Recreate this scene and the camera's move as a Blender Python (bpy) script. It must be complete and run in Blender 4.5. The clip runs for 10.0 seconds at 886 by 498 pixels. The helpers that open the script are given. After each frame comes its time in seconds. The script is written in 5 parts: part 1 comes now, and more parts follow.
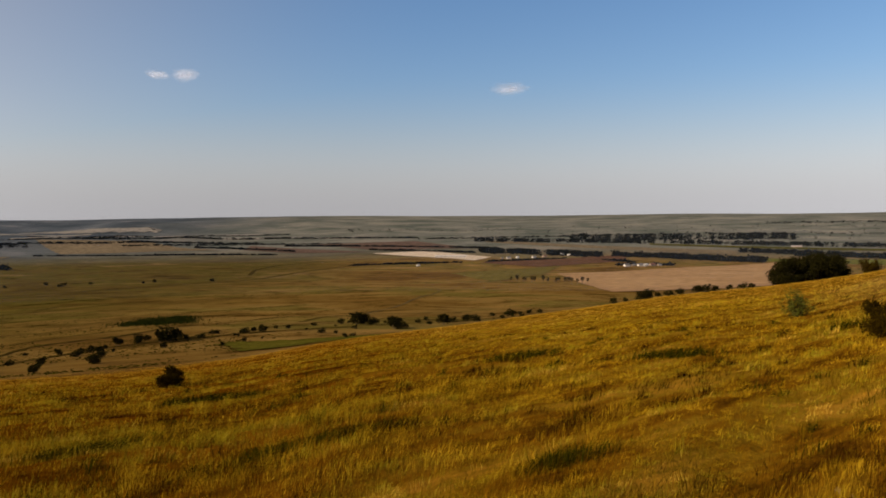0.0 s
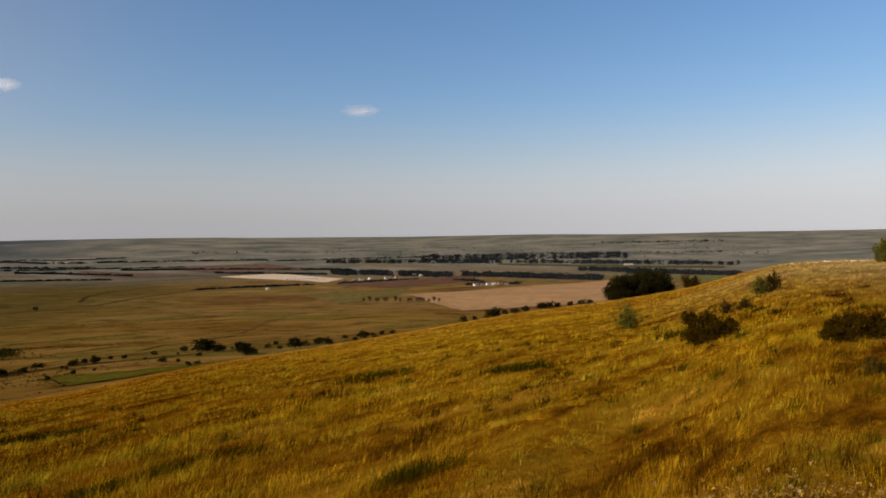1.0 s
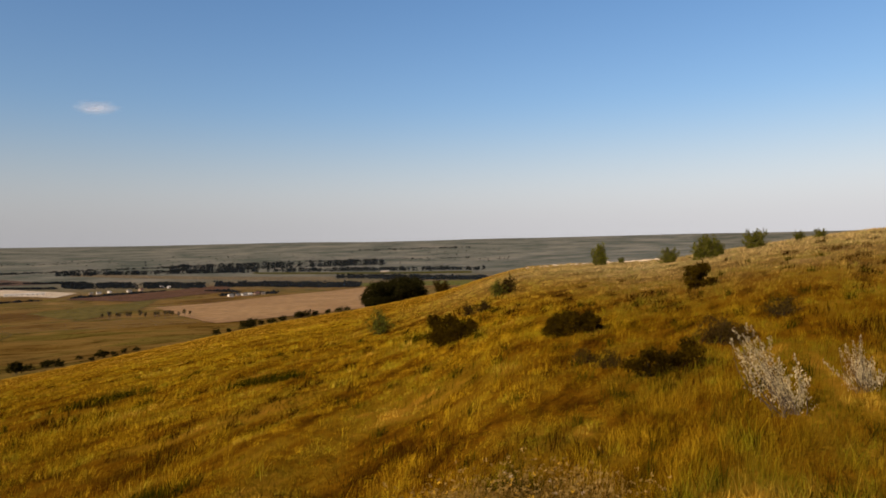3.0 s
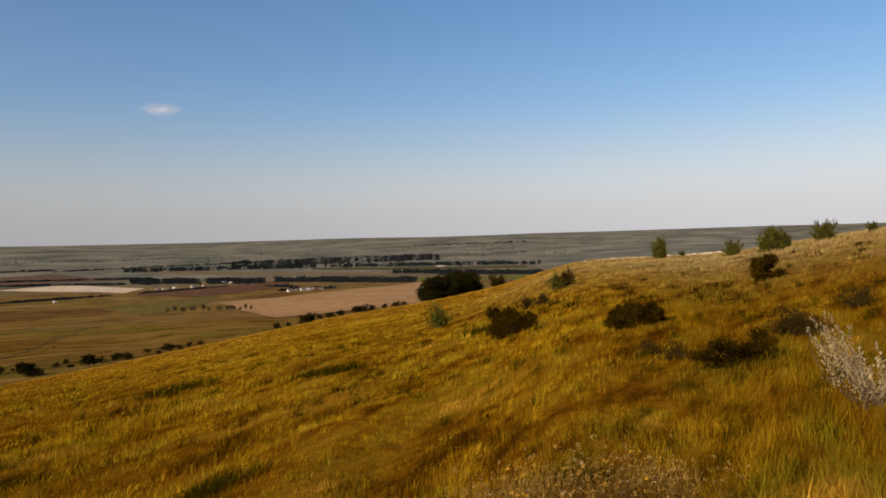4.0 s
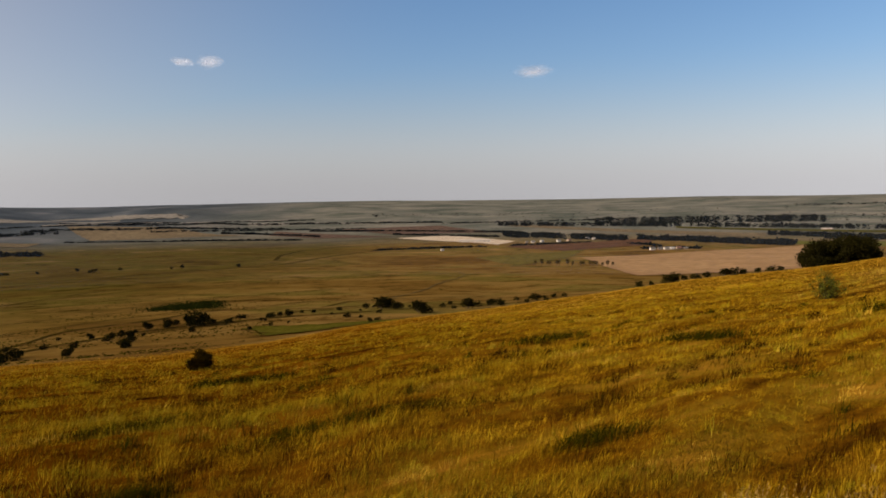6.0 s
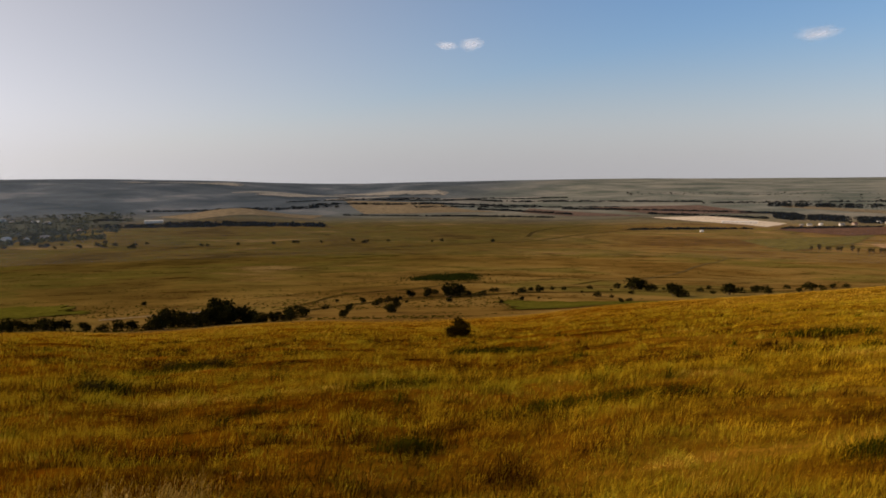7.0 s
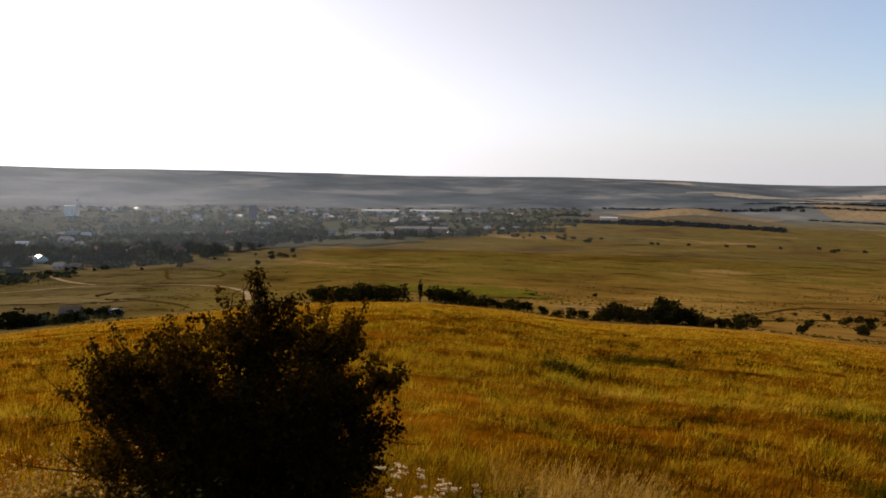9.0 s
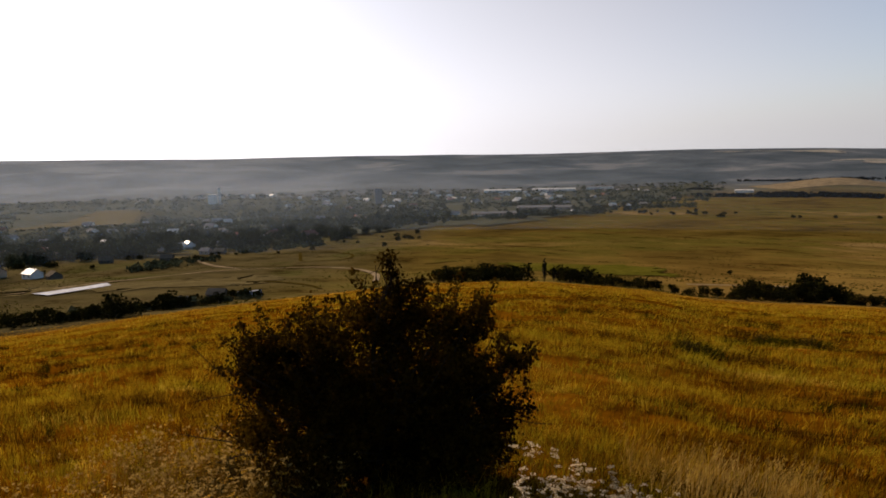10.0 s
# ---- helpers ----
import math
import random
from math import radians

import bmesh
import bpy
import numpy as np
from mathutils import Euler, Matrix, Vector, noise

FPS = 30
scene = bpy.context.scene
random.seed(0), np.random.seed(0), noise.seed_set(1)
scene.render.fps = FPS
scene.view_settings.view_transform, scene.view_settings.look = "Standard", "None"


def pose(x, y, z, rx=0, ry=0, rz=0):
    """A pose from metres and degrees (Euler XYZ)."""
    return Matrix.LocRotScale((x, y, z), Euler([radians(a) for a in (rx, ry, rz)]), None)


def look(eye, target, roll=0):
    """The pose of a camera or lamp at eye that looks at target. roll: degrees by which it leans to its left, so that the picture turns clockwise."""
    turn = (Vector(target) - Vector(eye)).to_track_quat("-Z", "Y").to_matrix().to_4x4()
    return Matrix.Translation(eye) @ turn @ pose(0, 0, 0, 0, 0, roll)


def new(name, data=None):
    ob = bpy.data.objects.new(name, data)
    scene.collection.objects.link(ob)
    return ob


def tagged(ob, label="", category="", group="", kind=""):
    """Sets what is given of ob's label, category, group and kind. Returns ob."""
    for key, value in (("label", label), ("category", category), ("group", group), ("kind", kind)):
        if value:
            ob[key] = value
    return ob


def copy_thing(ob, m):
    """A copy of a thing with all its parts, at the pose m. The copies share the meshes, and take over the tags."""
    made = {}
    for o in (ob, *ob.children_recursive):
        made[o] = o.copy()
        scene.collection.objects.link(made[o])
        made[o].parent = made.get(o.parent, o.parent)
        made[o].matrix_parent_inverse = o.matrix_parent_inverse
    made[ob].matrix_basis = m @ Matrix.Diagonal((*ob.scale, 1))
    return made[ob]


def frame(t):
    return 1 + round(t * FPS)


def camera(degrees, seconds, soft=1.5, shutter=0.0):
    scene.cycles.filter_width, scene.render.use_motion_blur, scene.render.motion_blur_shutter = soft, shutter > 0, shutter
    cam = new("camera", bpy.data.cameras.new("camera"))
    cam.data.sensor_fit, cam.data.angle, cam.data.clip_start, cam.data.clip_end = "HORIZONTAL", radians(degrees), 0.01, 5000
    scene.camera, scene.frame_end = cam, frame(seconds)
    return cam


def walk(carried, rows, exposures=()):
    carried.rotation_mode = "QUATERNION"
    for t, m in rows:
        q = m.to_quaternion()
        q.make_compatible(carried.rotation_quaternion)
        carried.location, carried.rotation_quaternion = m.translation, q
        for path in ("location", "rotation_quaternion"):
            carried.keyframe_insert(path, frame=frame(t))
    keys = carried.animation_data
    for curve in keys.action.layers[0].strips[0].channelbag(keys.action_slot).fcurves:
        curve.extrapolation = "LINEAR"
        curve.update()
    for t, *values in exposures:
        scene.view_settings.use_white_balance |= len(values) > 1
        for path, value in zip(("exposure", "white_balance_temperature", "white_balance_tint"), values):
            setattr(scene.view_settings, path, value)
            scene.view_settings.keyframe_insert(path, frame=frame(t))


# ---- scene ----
EYE = 1.75  # the lens stands this high over the turf


def aim(x, y, z, heading, pitch, roll):
    """Camera pose: heading to the left of +y, pitch up, roll to the left, in degrees."""
    a, p = radians(heading), radians(pitch)
    way = Vector((-math.sin(a) * math.cos(p), math.cos(a) * math.cos(p), math.sin(p)))
    return look((x, y, z), Vector((x, y, z)) + way, roll)


cam = camera(63.11, 10.0, soft=1.75)
PATH = [
    (0.0, aim(0.008, 0.015, 1.797, 0.01, -1.82, -0.26)),
    (0.5, aim(0.053, 0.007, 1.778, -5.80, -1.37, -0.95)),
    (1.0, aim(0.093, -0.015, 1.762, -11.70, -0.22, -0.63)),
    (1.5, aim(0.151, -0.016, 1.781, -18.37, -1.17, -1.12)),
    (2.0, aim(0.180, -0.050, 1.752, -22.90, 0.14, -0.66)),
    (2.5, aim(0.230, -0.074, 1.751, -27.13, -0.14, -0.57)),
    (2.7, aim(0.256, -0.066, 1.767, -28.90, 0.04, -0.94)),
    (3.0, aim(0.268, -0.068, 1.762, -30.75, 0.10, -1.25)),
    (3.25, aim(0.266, -0.063, 1.752, -31.10, 0.05, -1.50)),
    (3.5, aim(0.246, -0.054, 1.742, -30.45, -0.08, -1.68)),
    (3.8, aim(0.208, -0.039, 1.730, -28.42, -0.34, -1.72)),
    (4.0, aim(0.188, -0.034, 1.708, -26.36, -0.20, -1.62)),
    (4.5, aim(0.133, -0.018, 1.708, -19.29, -0.44, -1.42)),
    (5.0, aim(0.089, -0.019, 1.730, -12.44, -0.36, -0.22)),
    (5.2, aim(0.053, 0.001, 1.759, -9.25, -0.87, -0.45)),
    (6.3, aim(-0.075, -0.011, 1.759, 7.52, -3.65, -0.48)),
    (6.5, aim(-0.113, -0.037, 1.747, 12.08, -3.99, -0.39)),
    (7.0, aim(-0.176, -0.059, 1.740, 21.75, -4.67, -0.17)),
    (7.5, aim(-0.240, -0.062, 1.756, 31.04, -4.73, 0.36)),
    (8.0, aim(-0.294, -0.132, 1.747, 39.86, -5.09, 0.28)),
    (8.5, aim(-0.326, -0.189, 1.748, 49.15, -5.14, 0.34)),
    (9.0, aim(-0.375, -0.184, 1.738, 56.48, -5.00, 1.11)),
    (9.5, aim(-0.404, -0.211, 1.746, 62.18, -5.43, -0.98)),
    (10.0, aim(-0.400, -0.211, 1.737, 66.28, -6.62, -1.02)),
]
walk(cam, PATH, [(0.0, 0.26, 6900, 25), (2.5, 0.21, 6900, 25), (4.0, 0.21, 6900, 25), (5.0, 0.25, 6900, 25), (6.5, 0.32, 6900, 25), (7.5, 0.34, 6900, 25), (8.0, 0.45, 6900, 25), (8.5, 0.80, 6900, 25), (9.0, 0.82, 6900, 25), (9.5, 0.46, 6900, 25), (10.0, 0.48, 6900, 25)])

# ---- light ----
SUN_HEADING, SUN_HEIGHT = 108.0, 28.0


def bearing(heading, dip=0.0):
    a, d = radians(heading), radians(dip)
    return Vector((-math.sin(a) * math.cos(d), math.cos(a) * math.cos(d), math.sin(d)))


world = bpy.data.worlds.new("sky")
scene.world = world
world.use_nodes = True
sky = world.node_tree.nodes.new("ShaderNodeTexSky")
sky.sky_type, sky.sun_disc = "NISHITA", False
sky.sun_elevation, sky.sun_rotation = radians(SUN_HEIGHT), radians(-SUN_HEADING % 360)
sky.air_density, sky.dust_density, sky.ozone_density, sky.altitude = 1.2, 1.7, 3.5, 200
back = world.node_tree.nodes["Background"]
back.inputs["Strength"].default_value = 0.11
# dust haze: the sky loses its colour towards the horizon
wn, wl = world.node_tree.nodes, world.node_tree.links
where, up, low, grey, veil = (wn.new("ShaderNode" + k) for k in ("TexCoord", "SeparateXYZ", "MapRange", "RGBToBW", "Mix"))
low.interpolation_type, veil.data_type = "SMOOTHSTEP", "RGBA"
for k, v in (("From Min", 0.0), ("From Max", 0.21), ("To Min", 0.85), ("To Max", 0.0)):
    low.inputs[k].default_value = v
wl.new(where.outputs["Generated"], up.inputs[0])
# the dusty air is as bright at the horizon as a little above it
floor_z, raised = wn.new("ShaderNodeMath"), wn.new("ShaderNodeCombineXYZ")
floor_z.operation = "SMOOTH_MAX"
floor_z.inputs[1].default_value, floor_z.inputs[2].default_value = 0.045, 0.05
wl.new(up.outputs["Z"], floor_z.inputs[0])
wl.new(up.outputs["X"], raised.inputs["X"]), wl.new(up.outputs["Y"], raised.inputs["Y"]), wl.new(floor_z.outputs[0], raised.inputs["Z"])
wl.new(raised.outputs[0], sky.inputs["Vector"])
wl.new(up.outputs["Z"], low.inputs["Value"])
wl.new(sky.outputs[0], grey.inputs[0])
# and round the sun
towards, ring, most = wn.new("ShaderNodeVectorMath"), wn.new("ShaderNodeMapRange"), wn.new("ShaderNodeMath")
towards.operation, most.operation, ring.interpolation_type = "DOT_PRODUCT", "MAXIMUM", "SMOOTHSTEP"
towards.inputs[1].default_value = bearing(SUN_HEADING, SUN_HEIGHT)
for k, v in (("From Min", -0.15), ("From Max", 0.68), ("To Min", 0.0), ("To Max", 0.9)):
    ring.inputs[k].default_value = v
wl.new(where.outputs["Generated"], towards.inputs[0])
wl.new(towards.outputs["Value"], ring.inputs["Value"])
wl.new(ring.outputs[0], most.inputs[0])
wl.new(low.outputs[0], most.inputs[1])
wl.new(most.outputs[0], veil.inputs["Factor"])
rich = wn.new("ShaderNodeHueSaturation")
rich.inputs["Saturation"].default_value, rich.inputs["Hue"].default_value = 1.22, 0.497
wl.new(sky.outputs[0], rich.inputs["Color"])
wl.new(rich.outputs[0], veil.inputs["A"])
dust = wn.new("ShaderNodeVectorMath")
dust.operation = "MULTIPLY"
dust.inputs[1].default_value = (0.90, 1.00, 1.055)
wl.new(grey.outputs[0], dust.inputs[0])
wl.new(dust.outputs[0], veil.inputs["B"])
wl.new(veil.outputs["Result"], back.inputs["Color"])
sun = new("sun", bpy.data.lights.new("sun", "SUN"))
sun.data.energy, sun.data.angle, sun.data.color = 4.8, radians(0.6), (1.0, 0.86, 0.64)
sun.matrix_world = look(bearing(SUN_HEADING, SUN_HEIGHT) * 50, (0, 0, 0))


# ---- materials ----
def material(name, tones, scale=0.2, fine=6.0, rough=0.9, bump=0.3, through_light=0.0, vary=0.0, spread="", stretch=(1, 1, 1), grain=0.35, stops=None, turn=0.0, east=None, near=None, crest=None, ragged_by=0.6):
    """A surface: tones by a broad noise, darker and lighter grain by a fine one, in world metres."""
    m = bpy.data.materials.new(name)
    m.use_nodes = True
    n, l = m.node_tree.nodes, m.node_tree.links
    shader, out = n["Principled BSDF"], n["Material Output"]
    shader.inputs["Roughness"].default_value = rough
    shader.inputs["Specular IOR Level"].default_value = 0.0 if rough > 0.6 else 0.3
    place = n.new("ShaderNodeNewGeometry")
    mapping = n.new("ShaderNodeMapping")
    mapping.vector_type = "TEXTURE"
    mapping.inputs["Scale"].default_value, mapping.inputs["Rotation"].default_value = [1 / k for k in stretch], (0, 0, radians(turn))
    l.new(place.outputs["Position"], mapping.inputs["Vector"])
    broad = n.new("ShaderNodeTexNoise")
    broad.inputs["Scale"].default_value, broad.inputs["Detail"].default_value, broad.inputs["Roughness"].default_value = scale, 7, ragged_by
    l.new(mapping.outputs[0], broad.inputs["Vector"])
    ramp = n.new("ShaderNodeValToRGB")
    e = ramp.color_ramp.elements
    while len(e) < len(tones):
        e.new(0.5)
    for i, t in enumerate(tones):
        e[i].position = stops[i] if stops else 0.3 + 0.4 * i / max(1, len(tones) - 1)
        e[i].color = (*t, 1)
    l.new(broad.outputs["Fac"], ramp.inputs[0])
    colour = ramp.outputs[0]
    if east:  # the turf is greener towards +x, and pale on the crest beyond
        def by(value, a, b, below, rows, gate=None):
            side, blend, second = n.new("ShaderNodeMapRange"), n.new("ShaderNodeMix"), n.new("ShaderNodeValToRGB")
            k = second.color_ramp.elements
            while len(k) < len(rows):
                k.new(0.5)
            for i, t in enumerate(rows):
                k[i].position, k[i].color = e[i].position, (*t, 1)
            side.interpolation_type, blend.data_type = "SMOOTHSTEP", "RGBA"
            side.inputs["From Min"].default_value, side.inputs["From Max"].default_value = a, b
            l.new(value, side.inputs["Value"]), l.new(broad.outputs["Fac"], second.inputs[0])
            l.new(side.outputs[0], blend.inputs["Factor"])
            if gate:
                inside, product = n.new("ShaderNodeMapRange"), n.new("ShaderNodeMath")
                inside.interpolation_type, product.operation = "SMOOTHSTEP", "MULTIPLY"
                inside.inputs["From Min"].default_value, inside.inputs["From Max"].default_value = -22.0, 4.0
                l.new(gate, inside.inputs["Value"])
                l.new(side.outputs[0], product.inputs[0]), l.new(inside.outputs[0], product.inputs[1])
                l.new(product.outputs[0], blend.inputs["Factor"])
            l.new(below, blend.inputs["A"]), l.new(second.outputs[0], blend.inputs["B"])
            return blend.outputs["Result"]

        split = n.new("ShaderNodeSeparateXYZ")
        l.new(place.outputs["Position"], split.inputs[0])
        colour = by(split.outputs["X"], -8.0, 5.0, colour, east)
        aside = n.new("ShaderNodeMath")
        aside.operation = "MULTIPLY_ADD"
        aside.inputs[1].default_value = -0.9
        l.new(split.outputs["Y"], aside.inputs[0]), l.new(split.outputs["X"], aside.inputs[2])
        if near:  # deeper green in the hollow along the slope's foot
            colour = by(aside.outputs[0], -2.2, 2.5, colour, near)
        if crest:
            colour = by(split.outputs["X"], 10.0, 34.0, colour, crest, aside.outputs[0])
    small = n.new("ShaderNodeTexNoise")
    small.inputs["Scale"].default_value, small.inputs["Detail"].default_value = fine, 4
    l.new(mapping.outputs[0], small.inputs["Vector"])
    swing = n.new("ShaderNodeMapRange")
    swing.inputs["From Min"].default_value, swing.inputs["From Max"].default_value = 0.3, 0.7
    swing.inputs["To Min"].default_value, swing.inputs["To Max"].default_value = 1 - grain, 1 + grain
    l.new(small.outputs["Fac"], swing.inputs["Value"])
    level = swing.outputs[0]
    if spread:
        if spread == "island":
            chance = place.outputs["Random Per Island"]
        else:
            chance = n.new("ShaderNodeObjectInfo").outputs["Random"]
        own = n.new("ShaderNodeMapRange")
        own.inputs["To Min"].default_value, own.inputs["To Max"].default_value = 1 - vary, 1 + vary
        l.new(chance, own.inputs["Value"])
        both = n.new("ShaderNodeMath")
        both.operation = "MULTIPLY"
        l.new(level, both.inputs[0]), l.new(own.outputs[0], both.inputs[1])
        level = both.outputs[0]
    tint = n.new("ShaderNodeVectorMath")
    tint.operation = "SCALE"
    l.new(colour, tint.inputs[0]), l.new(level, tint.inputs["Scale"])
    l.new(tint.outputs[0], shader.inputs["Base Color"])
    if bump:
        relief = n.new("ShaderNodeBump")
        relief.inputs["Strength"].default_value, relief.inputs["Distance"].default_value = bump, 0.6 / fine
        l.new(small.outputs["Fac"], relief.inputs["Height"])
        l.new(relief.outputs[0], shader.inputs["Normal"])
    if through_light:
        glow, mix = n.new("ShaderNodeBsdfTranslucent"), n.new("ShaderNodeMixShader")
        mix.inputs[0].default_value = through_light
        l.new(tint.outputs[0], glow.inputs["Color"])
        l.new(shader.outputs[0], mix.inputs[1]), l.new(glow.outputs[0], mix.inputs[2])
        l.new(mix.outputs[0], out.inputs["Surface"])
    return m


STREAK = dict(stretch=(0.45, 1.25, 1), turn=35.0)  # the grass lies in drifts along the slope
# The darkest tone also stands for shade in the hollows of the drifts.
STRAW = material("dry_grass", [(0.066, 0.0337, 0.00253), (0.186, 0.0999, 0.00505), (0.317, 0.1971, 0.01012), (0.208, 0.1673, 0.00759), (0.416, 0.27, 0.03034)], 0.8, 3.2, 0.75, 0, 0.3, 0.36, "island", stops=[0.36, 0.42, 0.50, 0.57, 0.66], grain=0.50, ragged_by=0.72,
                 east=[(0.121, 0.0665, 0.0032), (0.242, 0.1401, 0.0048), (0.369, 0.2256, 0.0096), (0.207, 0.1781, 0.008), (0.507, 0.3146, 0.0352)], near=[(0.069, 0.0379, 0.0016), (0.144, 0.0843, 0.0032), (0.219, 0.1306, 0.0064), (0.115, 0.1021, 0.0048), (0.3, 0.184, 0.0192)], crest=[(0.15, 0.096, 0.026), (0.26, 0.175, 0.058), (0.42, 0.29, 0.115), (0.20, 0.170, 0.040), (0.52, 0.375, 0.18)], **STREAK)
HILL_STRAW = material("hill_grass", [(0.12, 0.0547, 0.00432), (0.254, 0.1214, 0.00864), (0.382, 0.2005, 0.01512), (0.268, 0.1732, 0.01296), (0.48, 0.2702, 0.03456)], 0.42, 1.4, 0.75, 0, 0.3, 0.32, "island", stops=[0.36, 0.43, 0.50, 0.57, 0.66], grain=0.45, ragged_by=0.7,
                      east=[(0.19, 0.0935, 0.00546), (0.322, 0.1665, 0.01092), (0.454, 0.2514, 0.02184), (0.293, 0.1987, 0.01456), (0.571, 0.3303, 0.05824)], crest=[(0.15, 0.096, 0.026), (0.25, 0.165, 0.05), (0.40, 0.275, 0.105), (0.22, 0.18, 0.045), (0.50, 0.36, 0.17)], **STREAK)
# Short grass is this dark because shade between tussocks is in its colour.
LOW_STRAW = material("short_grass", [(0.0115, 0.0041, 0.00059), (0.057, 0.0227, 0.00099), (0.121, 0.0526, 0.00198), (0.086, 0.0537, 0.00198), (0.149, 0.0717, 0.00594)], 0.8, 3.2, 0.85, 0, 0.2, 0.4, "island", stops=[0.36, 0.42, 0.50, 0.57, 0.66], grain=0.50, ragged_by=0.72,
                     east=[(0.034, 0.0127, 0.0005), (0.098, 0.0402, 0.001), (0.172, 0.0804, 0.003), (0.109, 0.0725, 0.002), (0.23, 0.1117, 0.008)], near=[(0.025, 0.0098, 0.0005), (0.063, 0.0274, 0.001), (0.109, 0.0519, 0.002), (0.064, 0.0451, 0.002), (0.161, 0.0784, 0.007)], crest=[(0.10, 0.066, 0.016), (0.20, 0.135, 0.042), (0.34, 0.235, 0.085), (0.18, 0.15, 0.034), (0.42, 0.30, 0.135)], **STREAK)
# Colour of dark clumps, also used as the shadow along the drifts.
DARK_TUFT = material("shade_tuft", [(0.012, 0.004, 0.0004), (0.040, 0.016, 0.001)], 0.8, 3, 0.8, 0, 0.2, 0.45, "island")
FEATHER = material("feather_grass", [(0.22, 0.125, 0.016), (0.40, 0.265, 0.070)], 0.8, 4, 0.7, 0, 0.35, 0.35, "island")
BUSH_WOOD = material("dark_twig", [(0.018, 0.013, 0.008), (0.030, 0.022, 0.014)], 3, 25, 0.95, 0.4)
THORN_LEAF = material("thorn_leaf", [(0.013, 0.008, 0.001), (0.054, 0.033, 0.002)], 2.0, 6, 0.7, 0, 0.15, 0.5, "island")
WEATHERED = material("weathered_wall", [(0.075, 0.060, 0.042), (0.12, 0.098, 0.070)], 0.3, 3, 0.9, 0.2)
FAINT = material("trodden_grass", [(0.060, 0.046, 0.018), (0.088, 0.070, 0.030)], 0.1, 1.5, 0.95, 0.2)
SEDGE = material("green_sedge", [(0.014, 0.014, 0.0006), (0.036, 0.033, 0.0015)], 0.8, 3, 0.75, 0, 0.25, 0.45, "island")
HERB = material("brown_herb", [(0.075, 0.038, 0.005), (0.20, 0.115, 0.022)], 1.5, 5, 0.8, 0, 0.3, 0.45, "island")
PETAL = material("white_petal", [(0.46, 0.36, 0.21), (0.60, 0.49, 0.31)], 3, 9, 0.8, 0, 0.5, 0.2, "island")
YELLOW = material("yellow_petal", [(0.50, 0.26, 0.02), (0.60, 0.36, 0.03)], 3, 9, 0.8, 0, 0.3, 0.3, "island")
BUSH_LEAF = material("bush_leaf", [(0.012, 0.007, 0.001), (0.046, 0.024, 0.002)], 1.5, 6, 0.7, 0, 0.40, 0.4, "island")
MEADOW = material("damp_meadow", [(0.042, 0.039, 0.004), (0.070, 0.060, 0.008)], 0.06, 0.5, 0.95, 0)
REED = material("reed", [(0.009, 0.012, 0.002), (0.020, 0.025, 0.004)], 0.3, 2, 0.85, 0, 0.2, 0.3, "island")
GARDEN = material("garden_land", [(0.020, 0.024, 0.015), (0.052, 0.050, 0.030), (0.026, 0.030, 0.017)], 0.02, 0.2, 0.95, 0.2)
SEED = material("seed_heads", [(0.24, 0.145, 0.030), (0.36, 0.24, 0.070)], 0.5, 4, 0.8, 0, 0.4, 0.3, "island")
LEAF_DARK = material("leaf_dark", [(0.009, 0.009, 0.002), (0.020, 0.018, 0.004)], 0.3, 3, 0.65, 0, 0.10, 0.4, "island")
LEAF_BROWN = material("leaf_brown", [(0.052, 0.030, 0.006), (0.036, 0.027, 0.006)], 0.6, 3, 0.65, 0, 0.25, 0.4, "island")
LEAF_SILVER = material("leaf_silver", [(0.26, 0.21, 0.095), (0.46, 0.38, 0.215)], 2.0, 9, 0.6, 0, 0.15, 0.3, "island")
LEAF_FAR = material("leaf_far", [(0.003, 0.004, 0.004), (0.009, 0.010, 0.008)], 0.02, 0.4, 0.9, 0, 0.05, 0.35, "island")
LEAF_VILLAGE = material("leaf_village", [(0.016, 0.020, 0.011), (0.062, 0.064, 0.030)], 0.03, 0.4, 0.9, 0, 0.08, 0.45, "island")
LEAF_LIT = material("leaf_light", [(0.075, 0.080, 0.010), (0.12, 0.115, 0.016)], 0.6, 3, 0.65, 0, 0.35, 0.4, "island")
BARK = material("bark", [(0.06, 0.045, 0.03), (0.10, 0.075, 0.05)], 3, 25, 0.95, 0.6)
ROCK = material("limestone", [(0.36, 0.28, 0.18), (0.56, 0.46, 0.33)], 0.6, 5, 0.9, 0.6)
PLASTER = material("white_plaster", [(0.50, 0.46, 0.39), (0.66, 0.61, 0.52)], 0.3, 3, 0.9, 0.2)
BRICKY = material("ochre_wall", [(0.25, 0.18, 0.12), (0.34, 0.26, 0.18)], 0.3, 3, 0.9, 0.2)
SLATE = material("grey_roof", [(0.105, 0.098, 0.088), (0.175, 0.165, 0.15)], 0.4, 3, 0.8, 0.3)
SHEET = material("pale_sheet_roof", [(0.36, 0.33, 0.27), (0.48, 0.44, 0.37)], 0.4, 3, 0.42, 0.2)
RUST = material("red_roof", [(0.13, 0.065, 0.05), (0.18, 0.09, 0.068)], 0.4, 3, 0.8, 0.3)
GLASS = material("dark_pane", [(0.03, 0.035, 0.04), (0.06, 0.06, 0.07)], 1, 5, 0.15, 0)
TRACK = material("pale_track", [(0.135, 0.098, 0.055), (0.19, 0.145, 0.088)], 0.1, 1.5, 0.95, 0.3)
DITCH = material("dark_sedge", [(0.025, 0.017, 0.003), (0.045, 0.030, 0.005)], 0.2, 2, 0.95, 0.4)
